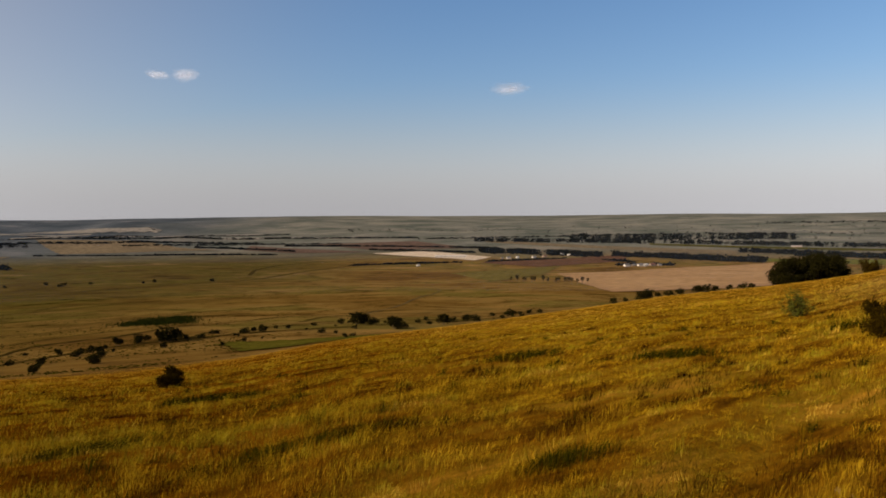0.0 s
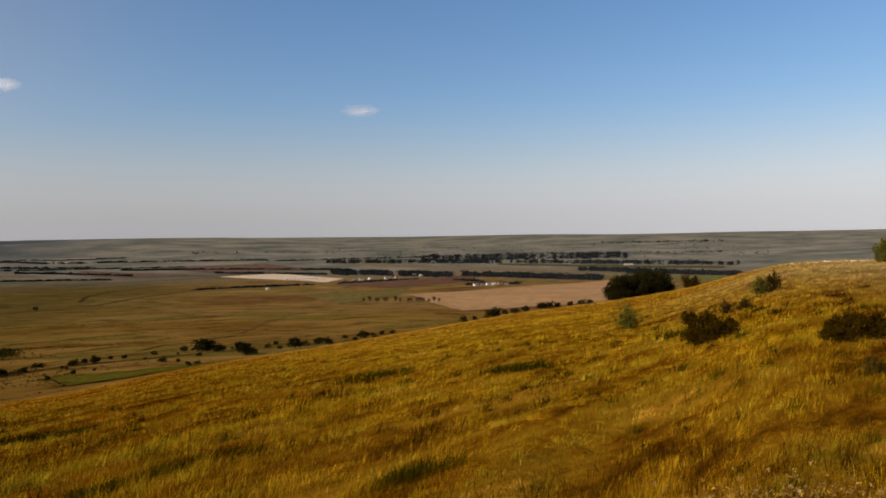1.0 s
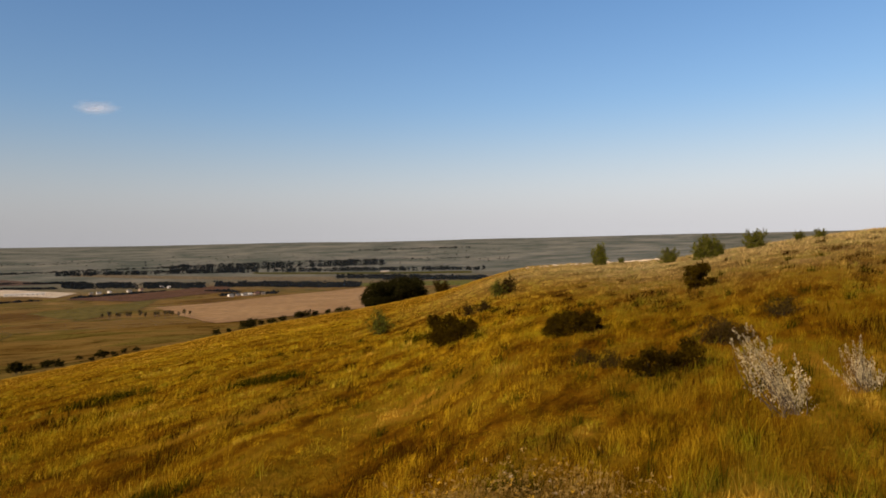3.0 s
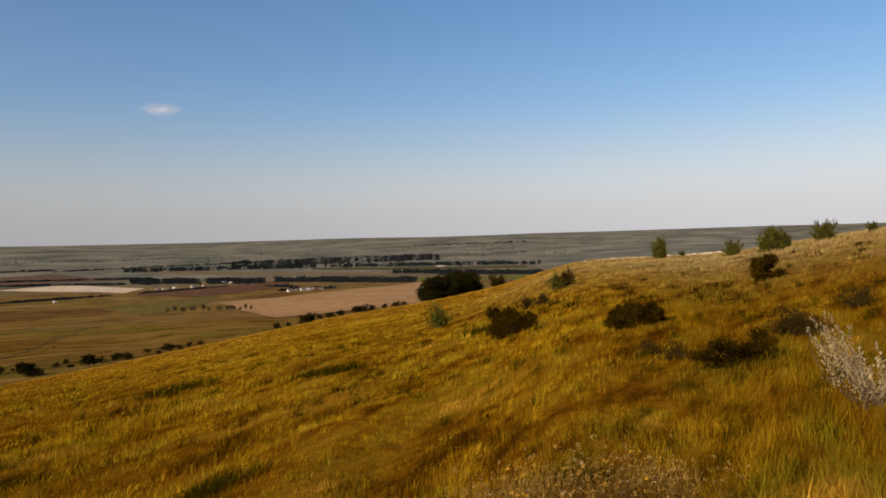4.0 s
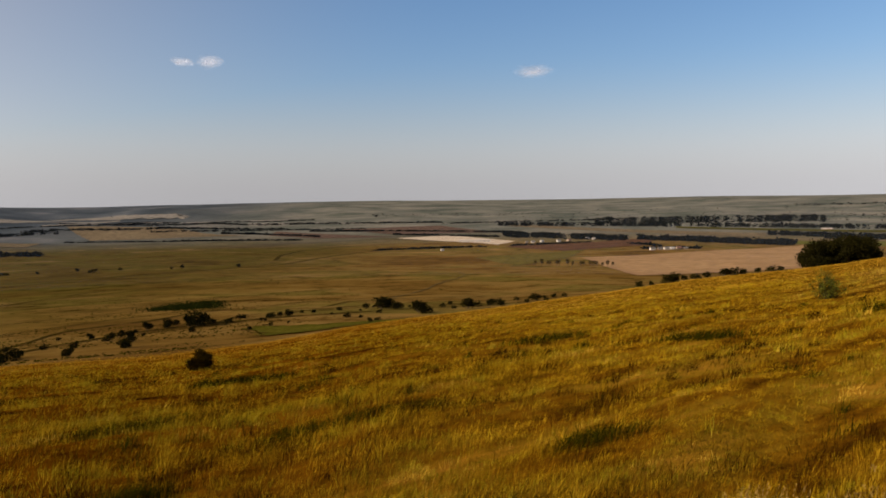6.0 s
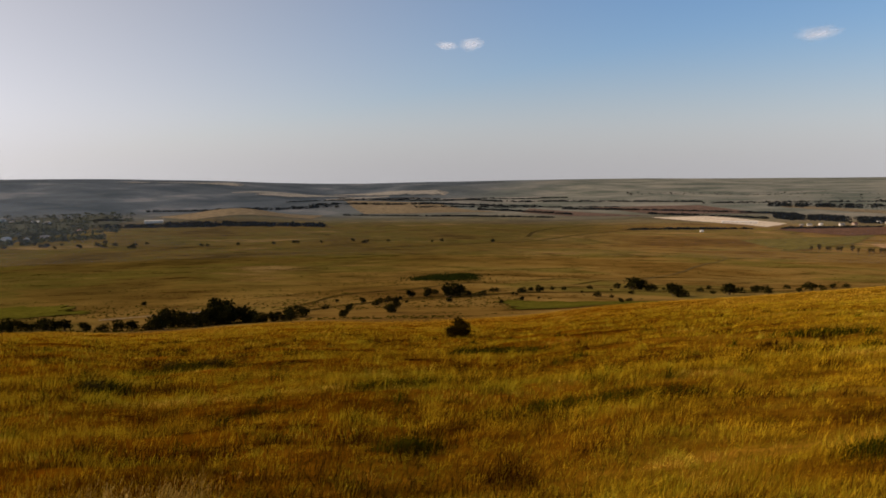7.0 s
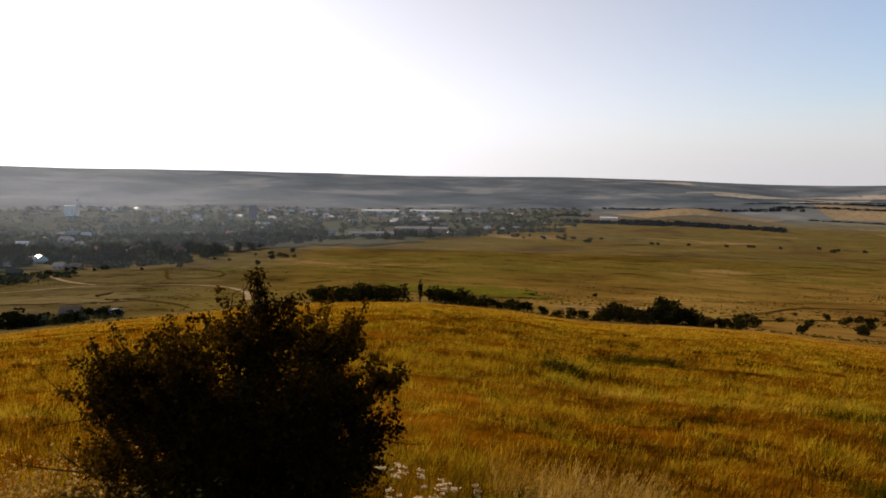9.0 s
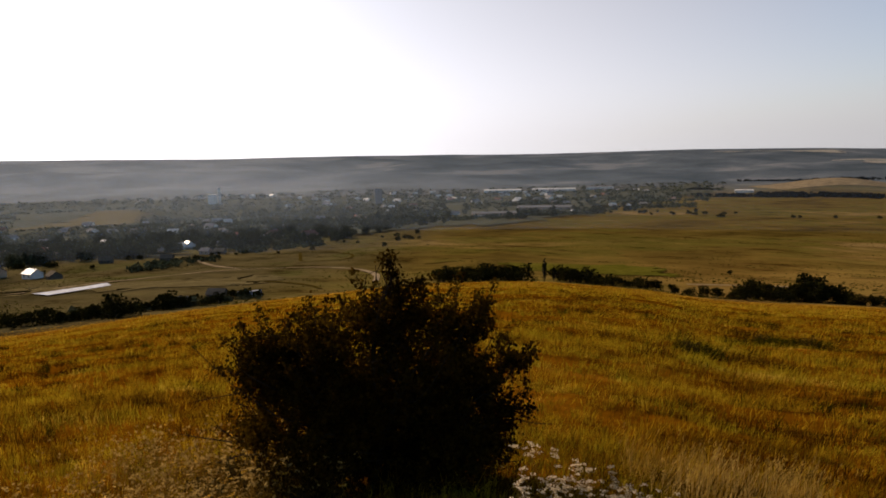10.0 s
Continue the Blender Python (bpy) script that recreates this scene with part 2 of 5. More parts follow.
WHITE_FIELD = material("pale_stubble", [(0.38, 0.30, 0.20), (0.48, 0.40, 0.29)], 0.01, 0.1, 0.95, 0, stretch=(1, 3, 1))
BROWN_FIELD = material("ploughed_soil", [(0.07, 0.035, 0.018), (0.10, 0.052, 0.028)], 0.01, 0.1, 0.95, 0, stretch=(3, 1, 1))
FADED = material("faded_meadow", [(0.082, 0.064, 0.013), (0.104, 0.080, 0.019)], 0.01, 0.1, 0.95, 0)
TAN_FIELD = material("tan_stubble", [(0.225, 0.130, 0.056), (0.30, 0.186, 0.086)], 0.008, 0.08, 0.95, 0, stretch=(1, 3, 1))
GREEN_FIELD = material("green_crop", [(0.07, 0.075, 0.012), (0.10, 0.095, 0.018)], 0.01, 0.1, 0.95, 0)
PINK_FIELD = material("pink_stubble", [(0.076, 0.050, 0.034), (0.100, 0.065, 0.045)], 0.008, 0.08, 0.95, 0)
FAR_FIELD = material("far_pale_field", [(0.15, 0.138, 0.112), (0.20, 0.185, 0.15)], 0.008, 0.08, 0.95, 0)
STRAW_FIELD = material("straw_field", [(0.110, 0.083, 0.045), (0.150, 0.114, 0.064)], 0.008, 0.08, 0.95, 0)
POLY = material("pale_film", [(0.30, 0.31, 0.32), (0.42, 0.43, 0.44)], 0.08, 0.6, 0.7, 0.2)


def ground_material():
    """Steppe: golden hillside, olive valley floor, wooded country far off greyed by haze in its colour, by the land's
    own places.
    """
    m = bpy.data.materials.new("steppe")
    m.use_nodes = True
    n, l = m.node_tree.nodes, m.node_tree.links
    shader = n["Principled BSDF"]
    shader.inputs["Roughness"].default_value = 0.95
    shader.inputs["Specular IOR Level"].default_value = 0.0
    place = n.new("ShaderNodeNewGeometry")

    def noise_at(scale, detail, stretch, rough=0.6, turn=0.0):
        mp, t = n.new("ShaderNodeMapping"), n.new("ShaderNodeTexNoise")
        mp.vector_type = "TEXTURE"
        mp.inputs["Scale"].default_value, mp.inputs["Rotation"].default_value = [1 / k for k in stretch], (0, 0, radians(turn))
        t.inputs["Scale"].default_value, t.inputs["Detail"].default_value, t.inputs["Roughness"].default_value = scale, detail, rough
        l.new(place.outputs["Position"], mp.inputs["Vector"]), l.new(mp.outputs[0], t.inputs["Vector"])
        return t.outputs["Fac"]

    def ramp_of(fac, rows):
        r = n.new("ShaderNodeValToRGB")
        e = r.color_ramp.elements
        while len(e) < len(rows):
            e.new(0.5)
        for i, (p, c) in enumerate(rows):
            e[i].position, e[i].color = p, (*c, 1)
        l.new(fac, r.inputs[0])
        return r.outputs[0]

    def mix_of(fac, a, b, how="MIX"):
        x = n.new("ShaderNodeMix")
        x.data_type, x.blend_type = "RGBA", how
        l.new(fac, x.inputs["Factor"]) if not isinstance(fac, float) else setattr(x.inputs["Factor"], "default_value", fac)
        l.new(a, x.inputs["A"]), l.new(b, x.inputs["B"])
        return x.outputs["Result"]

    def span(value, a, b):
        r = n.new("ShaderNodeMapRange")
        r.interpolation_type = "SMOOTHSTEP"
        r.inputs["From Min"].default_value, r.inputs["From Max"].default_value = a, b
        l.new(value, r.inputs["Value"])
        return r.outputs[0]

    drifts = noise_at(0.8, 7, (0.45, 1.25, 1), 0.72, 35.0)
    # The lowest soil tones hold the shade of gaps between tussocks.
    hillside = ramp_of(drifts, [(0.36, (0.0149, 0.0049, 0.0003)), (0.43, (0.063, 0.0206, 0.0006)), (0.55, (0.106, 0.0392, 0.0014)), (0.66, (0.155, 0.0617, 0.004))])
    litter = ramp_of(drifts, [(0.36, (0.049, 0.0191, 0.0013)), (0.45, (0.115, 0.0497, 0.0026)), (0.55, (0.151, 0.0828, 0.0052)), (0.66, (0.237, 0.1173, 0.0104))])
    bleached = ramp_of(noise_at(0.3, 6, (0.45, 1.25, 1), 0.6, 35.0), [(0.36, (0.11, 0.073, 0.022)), (0.46, (0.22, 0.150, 0.052)), (0.54, (0.15, 0.118, 0.030)), (0.66, (0.34, 0.245, 0.11))])
    floor = ramp_of(noise_at(0.0042, 9, (1, 1.25, 1), 0.60), [(0.36, (0.09, 0.0474, 0.0108)), (0.44, (0.127, 0.0731, 0.0162)), (0.50, (0.161, 0.0968, 0.0243)), (0.55, (0.095, 0.0721, 0.0144)), (0.62, (0.172, 0.1051, 0.0279)), (0.70, (0.239, 0.1493, 0.0522))])
    # Olive pasture; its darker tones also stand for grass seen against the sun.
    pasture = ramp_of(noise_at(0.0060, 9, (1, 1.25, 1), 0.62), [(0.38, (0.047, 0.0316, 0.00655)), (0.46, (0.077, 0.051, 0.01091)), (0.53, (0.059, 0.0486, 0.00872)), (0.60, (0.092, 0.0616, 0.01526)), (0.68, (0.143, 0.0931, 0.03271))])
    streaks = ramp_of(noise_at(0.030, 10, (0.8, 1.3, 1), 0.80, 12.0), [(0.37, (0.30, 0.25, 0.20)), (0.45, (0.80, 0.78, 0.74)), (0.54, (1, 1, 1)), (0.64, (1.25, 1.20, 1.1))])
    # Haze is put into these three colours, palest on the sunward side.
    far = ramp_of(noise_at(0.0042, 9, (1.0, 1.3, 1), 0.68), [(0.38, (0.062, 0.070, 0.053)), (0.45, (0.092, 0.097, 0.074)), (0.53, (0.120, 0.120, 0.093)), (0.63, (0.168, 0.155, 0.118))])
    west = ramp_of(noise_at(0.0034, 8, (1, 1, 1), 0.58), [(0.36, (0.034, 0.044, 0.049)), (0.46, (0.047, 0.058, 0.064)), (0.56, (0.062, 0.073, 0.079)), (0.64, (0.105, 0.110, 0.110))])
    hazed_west = ramp_of(noise_at(0.0034, 8, (1, 1, 1), 0.58), [(0.38, (0.084, 0.093, 0.097)), (0.50, (0.104, 0.113, 0.117)), (0.60, (0.128, 0.136, 0.138))])
    split = n.new("ShaderNodeSeparateXYZ")
    l.new(place.outputs["Position"], split.inputs[0])
    length = n.new("ShaderNodeVectorMath")
    length.operation = "LENGTH"
    l.new(place.outputs["Position"], length.inputs[0])
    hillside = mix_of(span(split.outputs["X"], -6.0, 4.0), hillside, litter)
    aside, inside = n.new("ShaderNodeMath"), n.new("ShaderNodeMath")
    aside.operation, inside.operation = "MULTIPLY_ADD", "MULTIPLY"
    aside.inputs[1].default_value = -0.9
    l.new(split.outputs["Y"], aside.inputs[0]), l.new(split.outputs["X"], aside.inputs[2])
    l.new(span(split.outputs["X"], 12.0, 34.0), inside.inputs[0]), l.new(span(aside.outputs[0], -22.0, 4.0), inside.inputs[1])
    hillside = mix_of(inside.outputs[0], hillside, bleached)
    west = mix_of(span(split.outputs["Y"], 1300.0, 200.0), west, hazed_west)
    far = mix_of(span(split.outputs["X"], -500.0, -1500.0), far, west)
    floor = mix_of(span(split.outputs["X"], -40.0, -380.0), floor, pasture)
    side = n.new("ShaderNodeMath")
    side.operation = "MULTIPLY_ADD"
    side.inputs[1].default_value = 0.5
    l.new(split.outputs["X"], side.inputs[0]), l.new(split.outputs["Y"], side.inputs[2])
    fallow = ramp_of(noise_at(0.011, 9, (1, 1, 1), 0.66), [(0.38, (0.025, 0.0213, 0.0085)), (0.46, (0.047, 0.0374, 0.0153)), (0.54, (0.065, 0.051, 0.0204)), (0.62, (0.049, 0.0459, 0.0136)), (0.70, (0.089, 0.0697, 0.0357))])
    floor = mix_of(span(side.outputs[0], -15.0, -110.0), floor, fallow)
    floor = mix_of(1.0, floor, streaks, "MULTIPLY")
    low = span(split.outputs["Z"], -18.0, -32.0)
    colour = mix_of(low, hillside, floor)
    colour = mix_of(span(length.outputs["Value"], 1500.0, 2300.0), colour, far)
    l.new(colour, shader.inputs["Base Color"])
    relief = n.new("ShaderNodeBump")
    relief.inputs["Strength"].default_value, relief.inputs["Distance"].default_value = 0.5, 0.25
    l.new(noise_at(2.5, 5, (1, 1, 1), 0.7), relief.inputs["Height"])
    l.new(relief.outputs[0], shader.inputs["Normal"])
    return m


# ---- land ----
CREST_HEAD = [-180, -120, -75, -65, -58.7, -53, -47, -38, -34.5, -31, -24.7, -18, -9.6, 0, 8.5, 17, 25, 34, 44, 52, 61, 68, 77, 88, 98, 125, 180]
CREST_DIP = [3.0, 3.0, 1.6, 1.0, .46, -.33, -1.1, -1.43, -2.17, -3.2, -4.38, -5.27, -6.65, -8.0, -8.95, -10.1, -10.5, -10.25, -10.45, -9.75, -9.3, -9.4, -10.0, -10.6, -11.1, -6, 3.0]
REACH_HEAD = [-180, -75, -60, -47, -36, -25, -10, 10, 30, 60, 100, 180]
REACH = [80, 60, 60, 85, 105, 170, 150, 130, 110, 90, 90, 80]


def curve(x, xs, ys):
    """Monotone cubic through the knots."""
    n = len(xs)
    if x <= xs[0]:
        return ys[0]
    if x >= xs[-1]:
        return ys[-1]
    i = max(k for k in range(n - 1) if xs[k] <= x)

    def slope(k):
        if k == 0 or k == n - 1:
            return 0.0
        a, b = (ys[k] - ys[k - 1]) / (xs[k] - xs[k - 1]), (ys[k + 1] - ys[k]) / (xs[k + 1] - xs[k])
        return 0.0 if a * b <= 0 else 2 * a * b / (a + b)

    h = xs[i + 1] - xs[i]
    t = (x - xs[i]) / h
    return ((1 + 2 * t) * (1 - t) ** 2 * ys[i] + t * (1 - t) ** 2 * h * slope(i)
            + t * t * (3 - 2 * t) * ys[i + 1] + t * t * (t - 1) * h * slope(i + 1))


def valley(r):
    rise = max(0.0, min(1.0, (r - 1500) / 3200))
    return EYE - 80 + 46 * math.exp(-(r - 180) / 500) + 145 * rise * rise * (3 - 2 * rise)


def hill(head, r):
    """Height of the hillside, by heading (degrees to the left of +y) and distance."""
    reach = curve(head, REACH_HEAD, REACH)
    b = EYE / reach ** 2
    a = -math.tan(math.radians(curve(head, CREST_HEAD, CREST_DIP))) - 2 * math.sqrt(EYE * b)
    return -a * r - b * r * r


def base(head, r):
    h, v = hill(head, r), valley(r)
    k = 3.0
    d = max(-1, min(1, (h - v) / (2 * k)))
    return max(h, v) + k * (1 - abs(d)) ** 2 / 2


HEADS = np.concatenate([np.arange(-66, 108, 0.35), np.arange(110, 292, 3.0)])
RINGS = np.geomspace(0.7, 4900, 310)


def drift(x, y, size, seed):
    """Smooth noise from -1 to 1, in drifts that lie along the slope."""
    c, k = math.cos(radians(-35)), math.sin(radians(-35))
    u, v = (x * c - y * k) * 0.45 / size, (x * k + y * c) * 1.25 / size
    table = np.random.default_rng(seed).random((64, 64)) * 2 - 1
    i, j = np.floor(u).astype(int), np.floor(v).astype(int)
    fu, fv = u - i, v - j
    fu, fv = fu * fu * (3 - 2 * fu), fv * fv * (3 - 2 * fv)
    g = lambda a, b: table[a % 64, b % 64]
    return (g(i, j) * (1 - fu) + g(i + 1, j) * fu) * (1 - fv) + (g(i, j + 1) * (1 - fu) + g(i + 1, j + 1) * fu) * fv


def hummock(x, y, r):
    """Small unevenness of the land."""
    near = max(0.0, 1 - r / 160)
    z = near * (0.25 * (1 - 0.7 * max(0.0, min(1.0, x / 5))) * noise.noise(((0.82 * x + 0.57 * y) / 5.5, (0.82 * y - 0.57 * x) / 1.9, 3)) + 0.05 * noise.noise((x / 0.9, y / 0.8, 9))) * min(1, r / 4)
    far = min(1.0, max(0.0, (r - 190) / 200)) * max(0.12, min(1.0, (1000 - r) / 400))
    z += far * (1.2 * noise.noise((x / 60, y / 45, 5)) + 0.35 * noise.noise((x / 14, y / 11, 7)))
    away = min(1.0, max(0.0, (r - 1800) / 1500))
    z += away * (7 * noise.noise((x / 900, y / 900, 1)) + 2 * noise.noise((x / 420, y / 420, 2)))
    west = min(1.0, max(0.0, (-x - 300) / 700)) * min(1.0, max(0.0, (r - 1900) / 600)) * min(1.0, max(0.0, (4500 - r) / 900))
    z += west * (26 * noise.noise((x / 520, y / 520, 4)) + 9 * noise.noise((x / 190, y / 190, 6)))
    z -= away * 24 * math.exp(-((math.degrees(math.atan2(-x, y)) - 29) / 9) ** 2)
    heading = math.degrees(math.atan2(-x, y))
    z += 25 * math.exp(-((heading - 37.5) / 3.6) ** 2 - ((r - 1960) / 190) ** 2)
    rolls = min(1.0, max(0.0, (r - 800) / 200)) * min(1.0, max(0.0, (2000 - r) / 300))
    z += rolls * 3.0 * noise.noise((x / 260, y / 260, 8))
    return z


def land():
    z = np.zeros((len(HEADS), len(RINGS)))
    for i, h in enumerate(HEADS):
        h = h if h <= 180 else h - 360
        reach = curve(h, REACH_HEAD, REACH)
        b = EYE / reach ** 2
        a = -math.tan(radians(curve(h, CREST_HEAD, CREST_DIP))) - 2 * math.sqrt(EYE * b)
        s, c = -math.sin(radians(h)), math.cos(radians(h))
        for j, r in enumerate(RINGS):
            top, low = -a * r - b * r * r, valley(r)
            d = max(-1, min(1, (top - low) / 6))
            z[i, j] = max(top, low) + 1.5 * (1 - abs(d)) ** 2 + hummock(s * r, c * r, r)
    return z


LAND = land()


def heights(x, y):
    """Ground heights at arrays of places."""
    x, y = np.asarray(x, float), np.asarray(y, float)
    r = np.clip(np.hypot(x, y), RINGS[0], RINGS[-1] * 0.9999)
    h = np.degrees(np.arctan2(-x, y))
    h = np.where(h < -66, h + 360, h)
    i = np.clip(np.searchsorted(HEADS, h, "right") - 1, 0, len(HEADS) - 2)
    u = np.clip((h - HEADS[i]) / (HEADS[i + 1] - HEADS[i]), 0, 1)
    j = np.clip(np.searchsorted(RINGS, r, "right") - 1, 0, len(RINGS) - 2)
    v = (r - RINGS[j]) / (RINGS[j + 1] - RINGS[j])
    return (LAND[i, j] * (1 - u) + LAND[i + 1, j] * u) * (1 - v) + (LAND[i, j + 1] * (1 - u) + LAND[i + 1, j + 1] * u) * v


def spot(heading, r, lift=0.0):
    """The point of the ground at a heading and a distance."""
    d = bearing(heading) * r
    return Vector((d.x, d.y, float(heights(d.x, d.y)) + lift))


def grid_mesh(name, verts, faces, mat, smooth=False):
    """A mesh of arrays: verts (n, 3) and faces (m, k), all faces with k corners."""
    me = bpy.data.meshes.new(name)
    verts, faces = np.asarray(verts, np.float32), np.asarray(faces, np.int32)
    m, k = faces.shape
    me.vertices.add(len(verts)), me.loops.add(m * k), me.polygons.add(m)
    me.vertices.foreach_set("co", verts.ravel())
    me.loops.foreach_set("vertex_index", faces.ravel())
    me.polygons.foreach_set("loop_start", np.arange(0, m * k, k, dtype=np.int32))
    me.polygons.foreach_set("use_smooth", np.full(m, smooth))
    me.materials.append(mat)
    me.update(calc_edges=True)
    return me


def part(name, me, parent, label=""):
    ob = new(name, me)
    ob.parent = parent
    return tagged(ob, label) if label else ob


def build_ground():
    nh, nr = LAND.shape
    hr = np.radians(HEADS)
    x, y = -np.sin(hr)[:, None] * RINGS, np.cos(hr)[:, None] * RINGS
    verts = np.stack([x, y, LAND], -1).reshape(-1, 3)
    i, j = np.meshgrid(np.arange(nh), np.arange(nr - 1), indexing="ij")
    i2 = (i + 1) % nh
    quads = np.stack([i * nr + j, i * nr + j + 1, i2 * nr + j + 1, i2 * nr + j], -1).reshape(-1, 4)
    hub = len(verts)
    verts = np.vstack([verts, [[0, 0, 0]]])
    # the middle closes with slim quads that share the hub
    k = np.arange(nh)
    mid = len(verts)
    ring = verts[k * nr] * 0.5
    verts = np.vstack([verts, ring])
    inner = np.stack([k * nr, ((k + 1) % nh) * nr, mid + (k + 1) % nh, mid + k], -1)
    k2 = np.arange(0, nh - 2, 2)
    core = np.stack([np.full(len(k2), hub), mid + k2, mid + k2 + 1, mid + k2 + 2], -1)
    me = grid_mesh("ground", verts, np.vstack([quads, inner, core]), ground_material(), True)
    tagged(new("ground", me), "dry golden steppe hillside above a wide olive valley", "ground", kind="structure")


build_ground()


def drape(name, corners, mat, label, lift=0.5, n=26, uneven=0.05):
    """A field laid on the ground, from four (heading, distance) corners in order."""
    p = [bearing(h) * r for h, r in corners]
    u = np.linspace(0, 1, n)
    U, V = np.meshgrid(u, u, indexing="ij")
    size = (p[2] - p[0]).length
    xy = [sum(w * np.array(q[k]) for w, q in zip(((1 - U) * (1 - V), U * (1 - V), U * V, (1 - U) * V), p)) for k in (0, 1)]
    rng = np.random.default_rng(len(name) + int(size))
    edge = (U == 0) | (U == 1) | (V == 0) | (V == 1)
    for k in (0, 1):
        xy[k] = xy[k] + edge * rng.normal(0, uneven * size / n, U.shape)
    z = heights(xy[0], xy[1]) + lift
    verts = np.stack([xy[0], xy[1], z], -1).reshape(-1, 3)
    i, j = np.meshgrid(np.arange(n - 1), np.arange(n - 1), indexing="ij")
    faces = np.stack([i * n + j, i * n + j + 1, (i + 1) * n + j + 1, (i + 1) * n + j], -1).reshape(-1, 4)
    return tagged(new(name, grid_mesh(name, verts, faces, mat, True)), label, "field", kind="structure")


def ribbon(name, points, width, mat, label, category="track", lift=0.25):
    """A track or ditch of even width over the ground, along (heading, distance) points."""
    pts = [bearing(h) * r for h, r in points]
    line = []
    for a, b in zip(pts, pts[1:]):
        k = max(2, int((b - a).length / 8))
        line += [a.lerp(b, i / k) for i in range(k)]
    line.append(pts[-1])
    smooth = [sum((line[min(max(i + d, 0), len(line) - 1)] for d in range(-3, 4)), Vector()) / 7 for i in range(len(line))]
    verts, w = [], width / 2
    for i, p in enumerate(smooth):
        t = (smooth[min(i + 1, len(smooth) - 1)] - smooth[max(i - 1, 0)]).normalized()
        s = Vector((t.y, -t.x, 0))
        g = w * (1 + 0.5 * noise.noise((p.x / 15, p.y / 15, 2)))
        verts += [(p + s * g * k)[:2] for k in (-1, 0, 1)]
    verts = np.array(verts)
    z = heights(verts[:, 0], verts[:, 1]) + lift
    k = np.arange(len(smooth) - 1) * 3
    faces = np.vstack([np.stack([k + c, k + c + 1, k + c + 4, k + c + 3], -1) for c in (0, 1)])
    return tagged(new(name, grid_mesh(name, np.c_[verts, z], faces, mat, True)), label, category, kind="structure")


# ---- plants ----
def diamonds(centres, sizes, rng, slim=0.5, lean=None, fold=0.15):
    """Leaves: a folded diamond at each centre, turned at random (or about the directions in lean)."""
    n = len(centres)
    d = rng.normal(size=(n, 3)) if lean is None else lean + rng.normal(size=(n, 3)) * 0.35
    d /= np.linalg.norm(d, axis=1)[:, None]
    q = rng.normal(size=(n, 3))
    s = np.cross(d, q)
    s /= np.linalg.norm(s, axis=1)[:, None] + 1e-9
    k = np.cross(d, s)
    L = np.asarray(sizes)[:, None]
    a, b = centres - d * L / 2, centres + d * L / 2
    c, e = centres + s * L * slim / 2 + k * L * fold, centres - s * L * slim / 2 + k * L * fold
    verts = np.stack([a, c, b, e], 1).reshape(-1, 3)
    return verts, np.arange(4 * n).reshape(-1, 4)


def in_lobes(lobes, n, rng, hollow=0.55):
    """Points in ellipsoid lobes (x, y, z, rx, ry, rz), more of them near their outsides."""
    lobes = np.array(lobes, float)
    w = lobes[:, 3] * lobes[:, 4] + lobes[:, 3] * lobes[:, 5]
    pick = rng.choice(len(lobes), n, p=w / w.sum())
    d = rng.normal(size=(n, 3))
    d /= np.linalg.norm(d, axis=1)[:, None]
    r = (hollow + (1 - hollow) * rng.random(n)) * (1 + 0.12 * rng.normal(size=n))
    return lobes[pick, :3] + d * lobes[pick, 3:] * r[:, None]


def tubes(lines, sides=5):
    """Tapered branches: each line is a list of (point, radius)."""
    verts, faces = [], []
    for line in lines:
        start = len(verts)
        for i, (p, r) in enumerate(line):
            a, b = line[max(i - 1, 0)][0], line[min(i + 1, len(line) - 1)][0]
            t = (Vector(b) - Vector(a)).normalized()
            u = t.orthogonal().normalized()
            v = t.cross(u)
            for k in range(sides):
                g = 2 * math.pi * k / sides
                verts.append(tuple(Vector(p) + (u * math.cos(g) + v * math.sin(g)) * r))
        for i in range(len(line) - 1):
            for k in range(sides):
                k2 = (k + 1) % sides
                o = start + i * sides
                faces.append((o + k, o + k2, o + sides + k2, o + sides + k))
    return np.array(verts), np.array(faces)


def bough(a, b, r0, r1, rng, bend=0.12, n=5):
    a, b = Vector(a), Vector(b)
    L = (b - a).length
    off = Vector(rng.normal(size=3) * L * bend)
    return [(tuple(a.lerp(b, i / n) + off * math.sin(math.pi * i / n)), r0 + (r1 - r0) * i / n) for i in range(n + 1)]


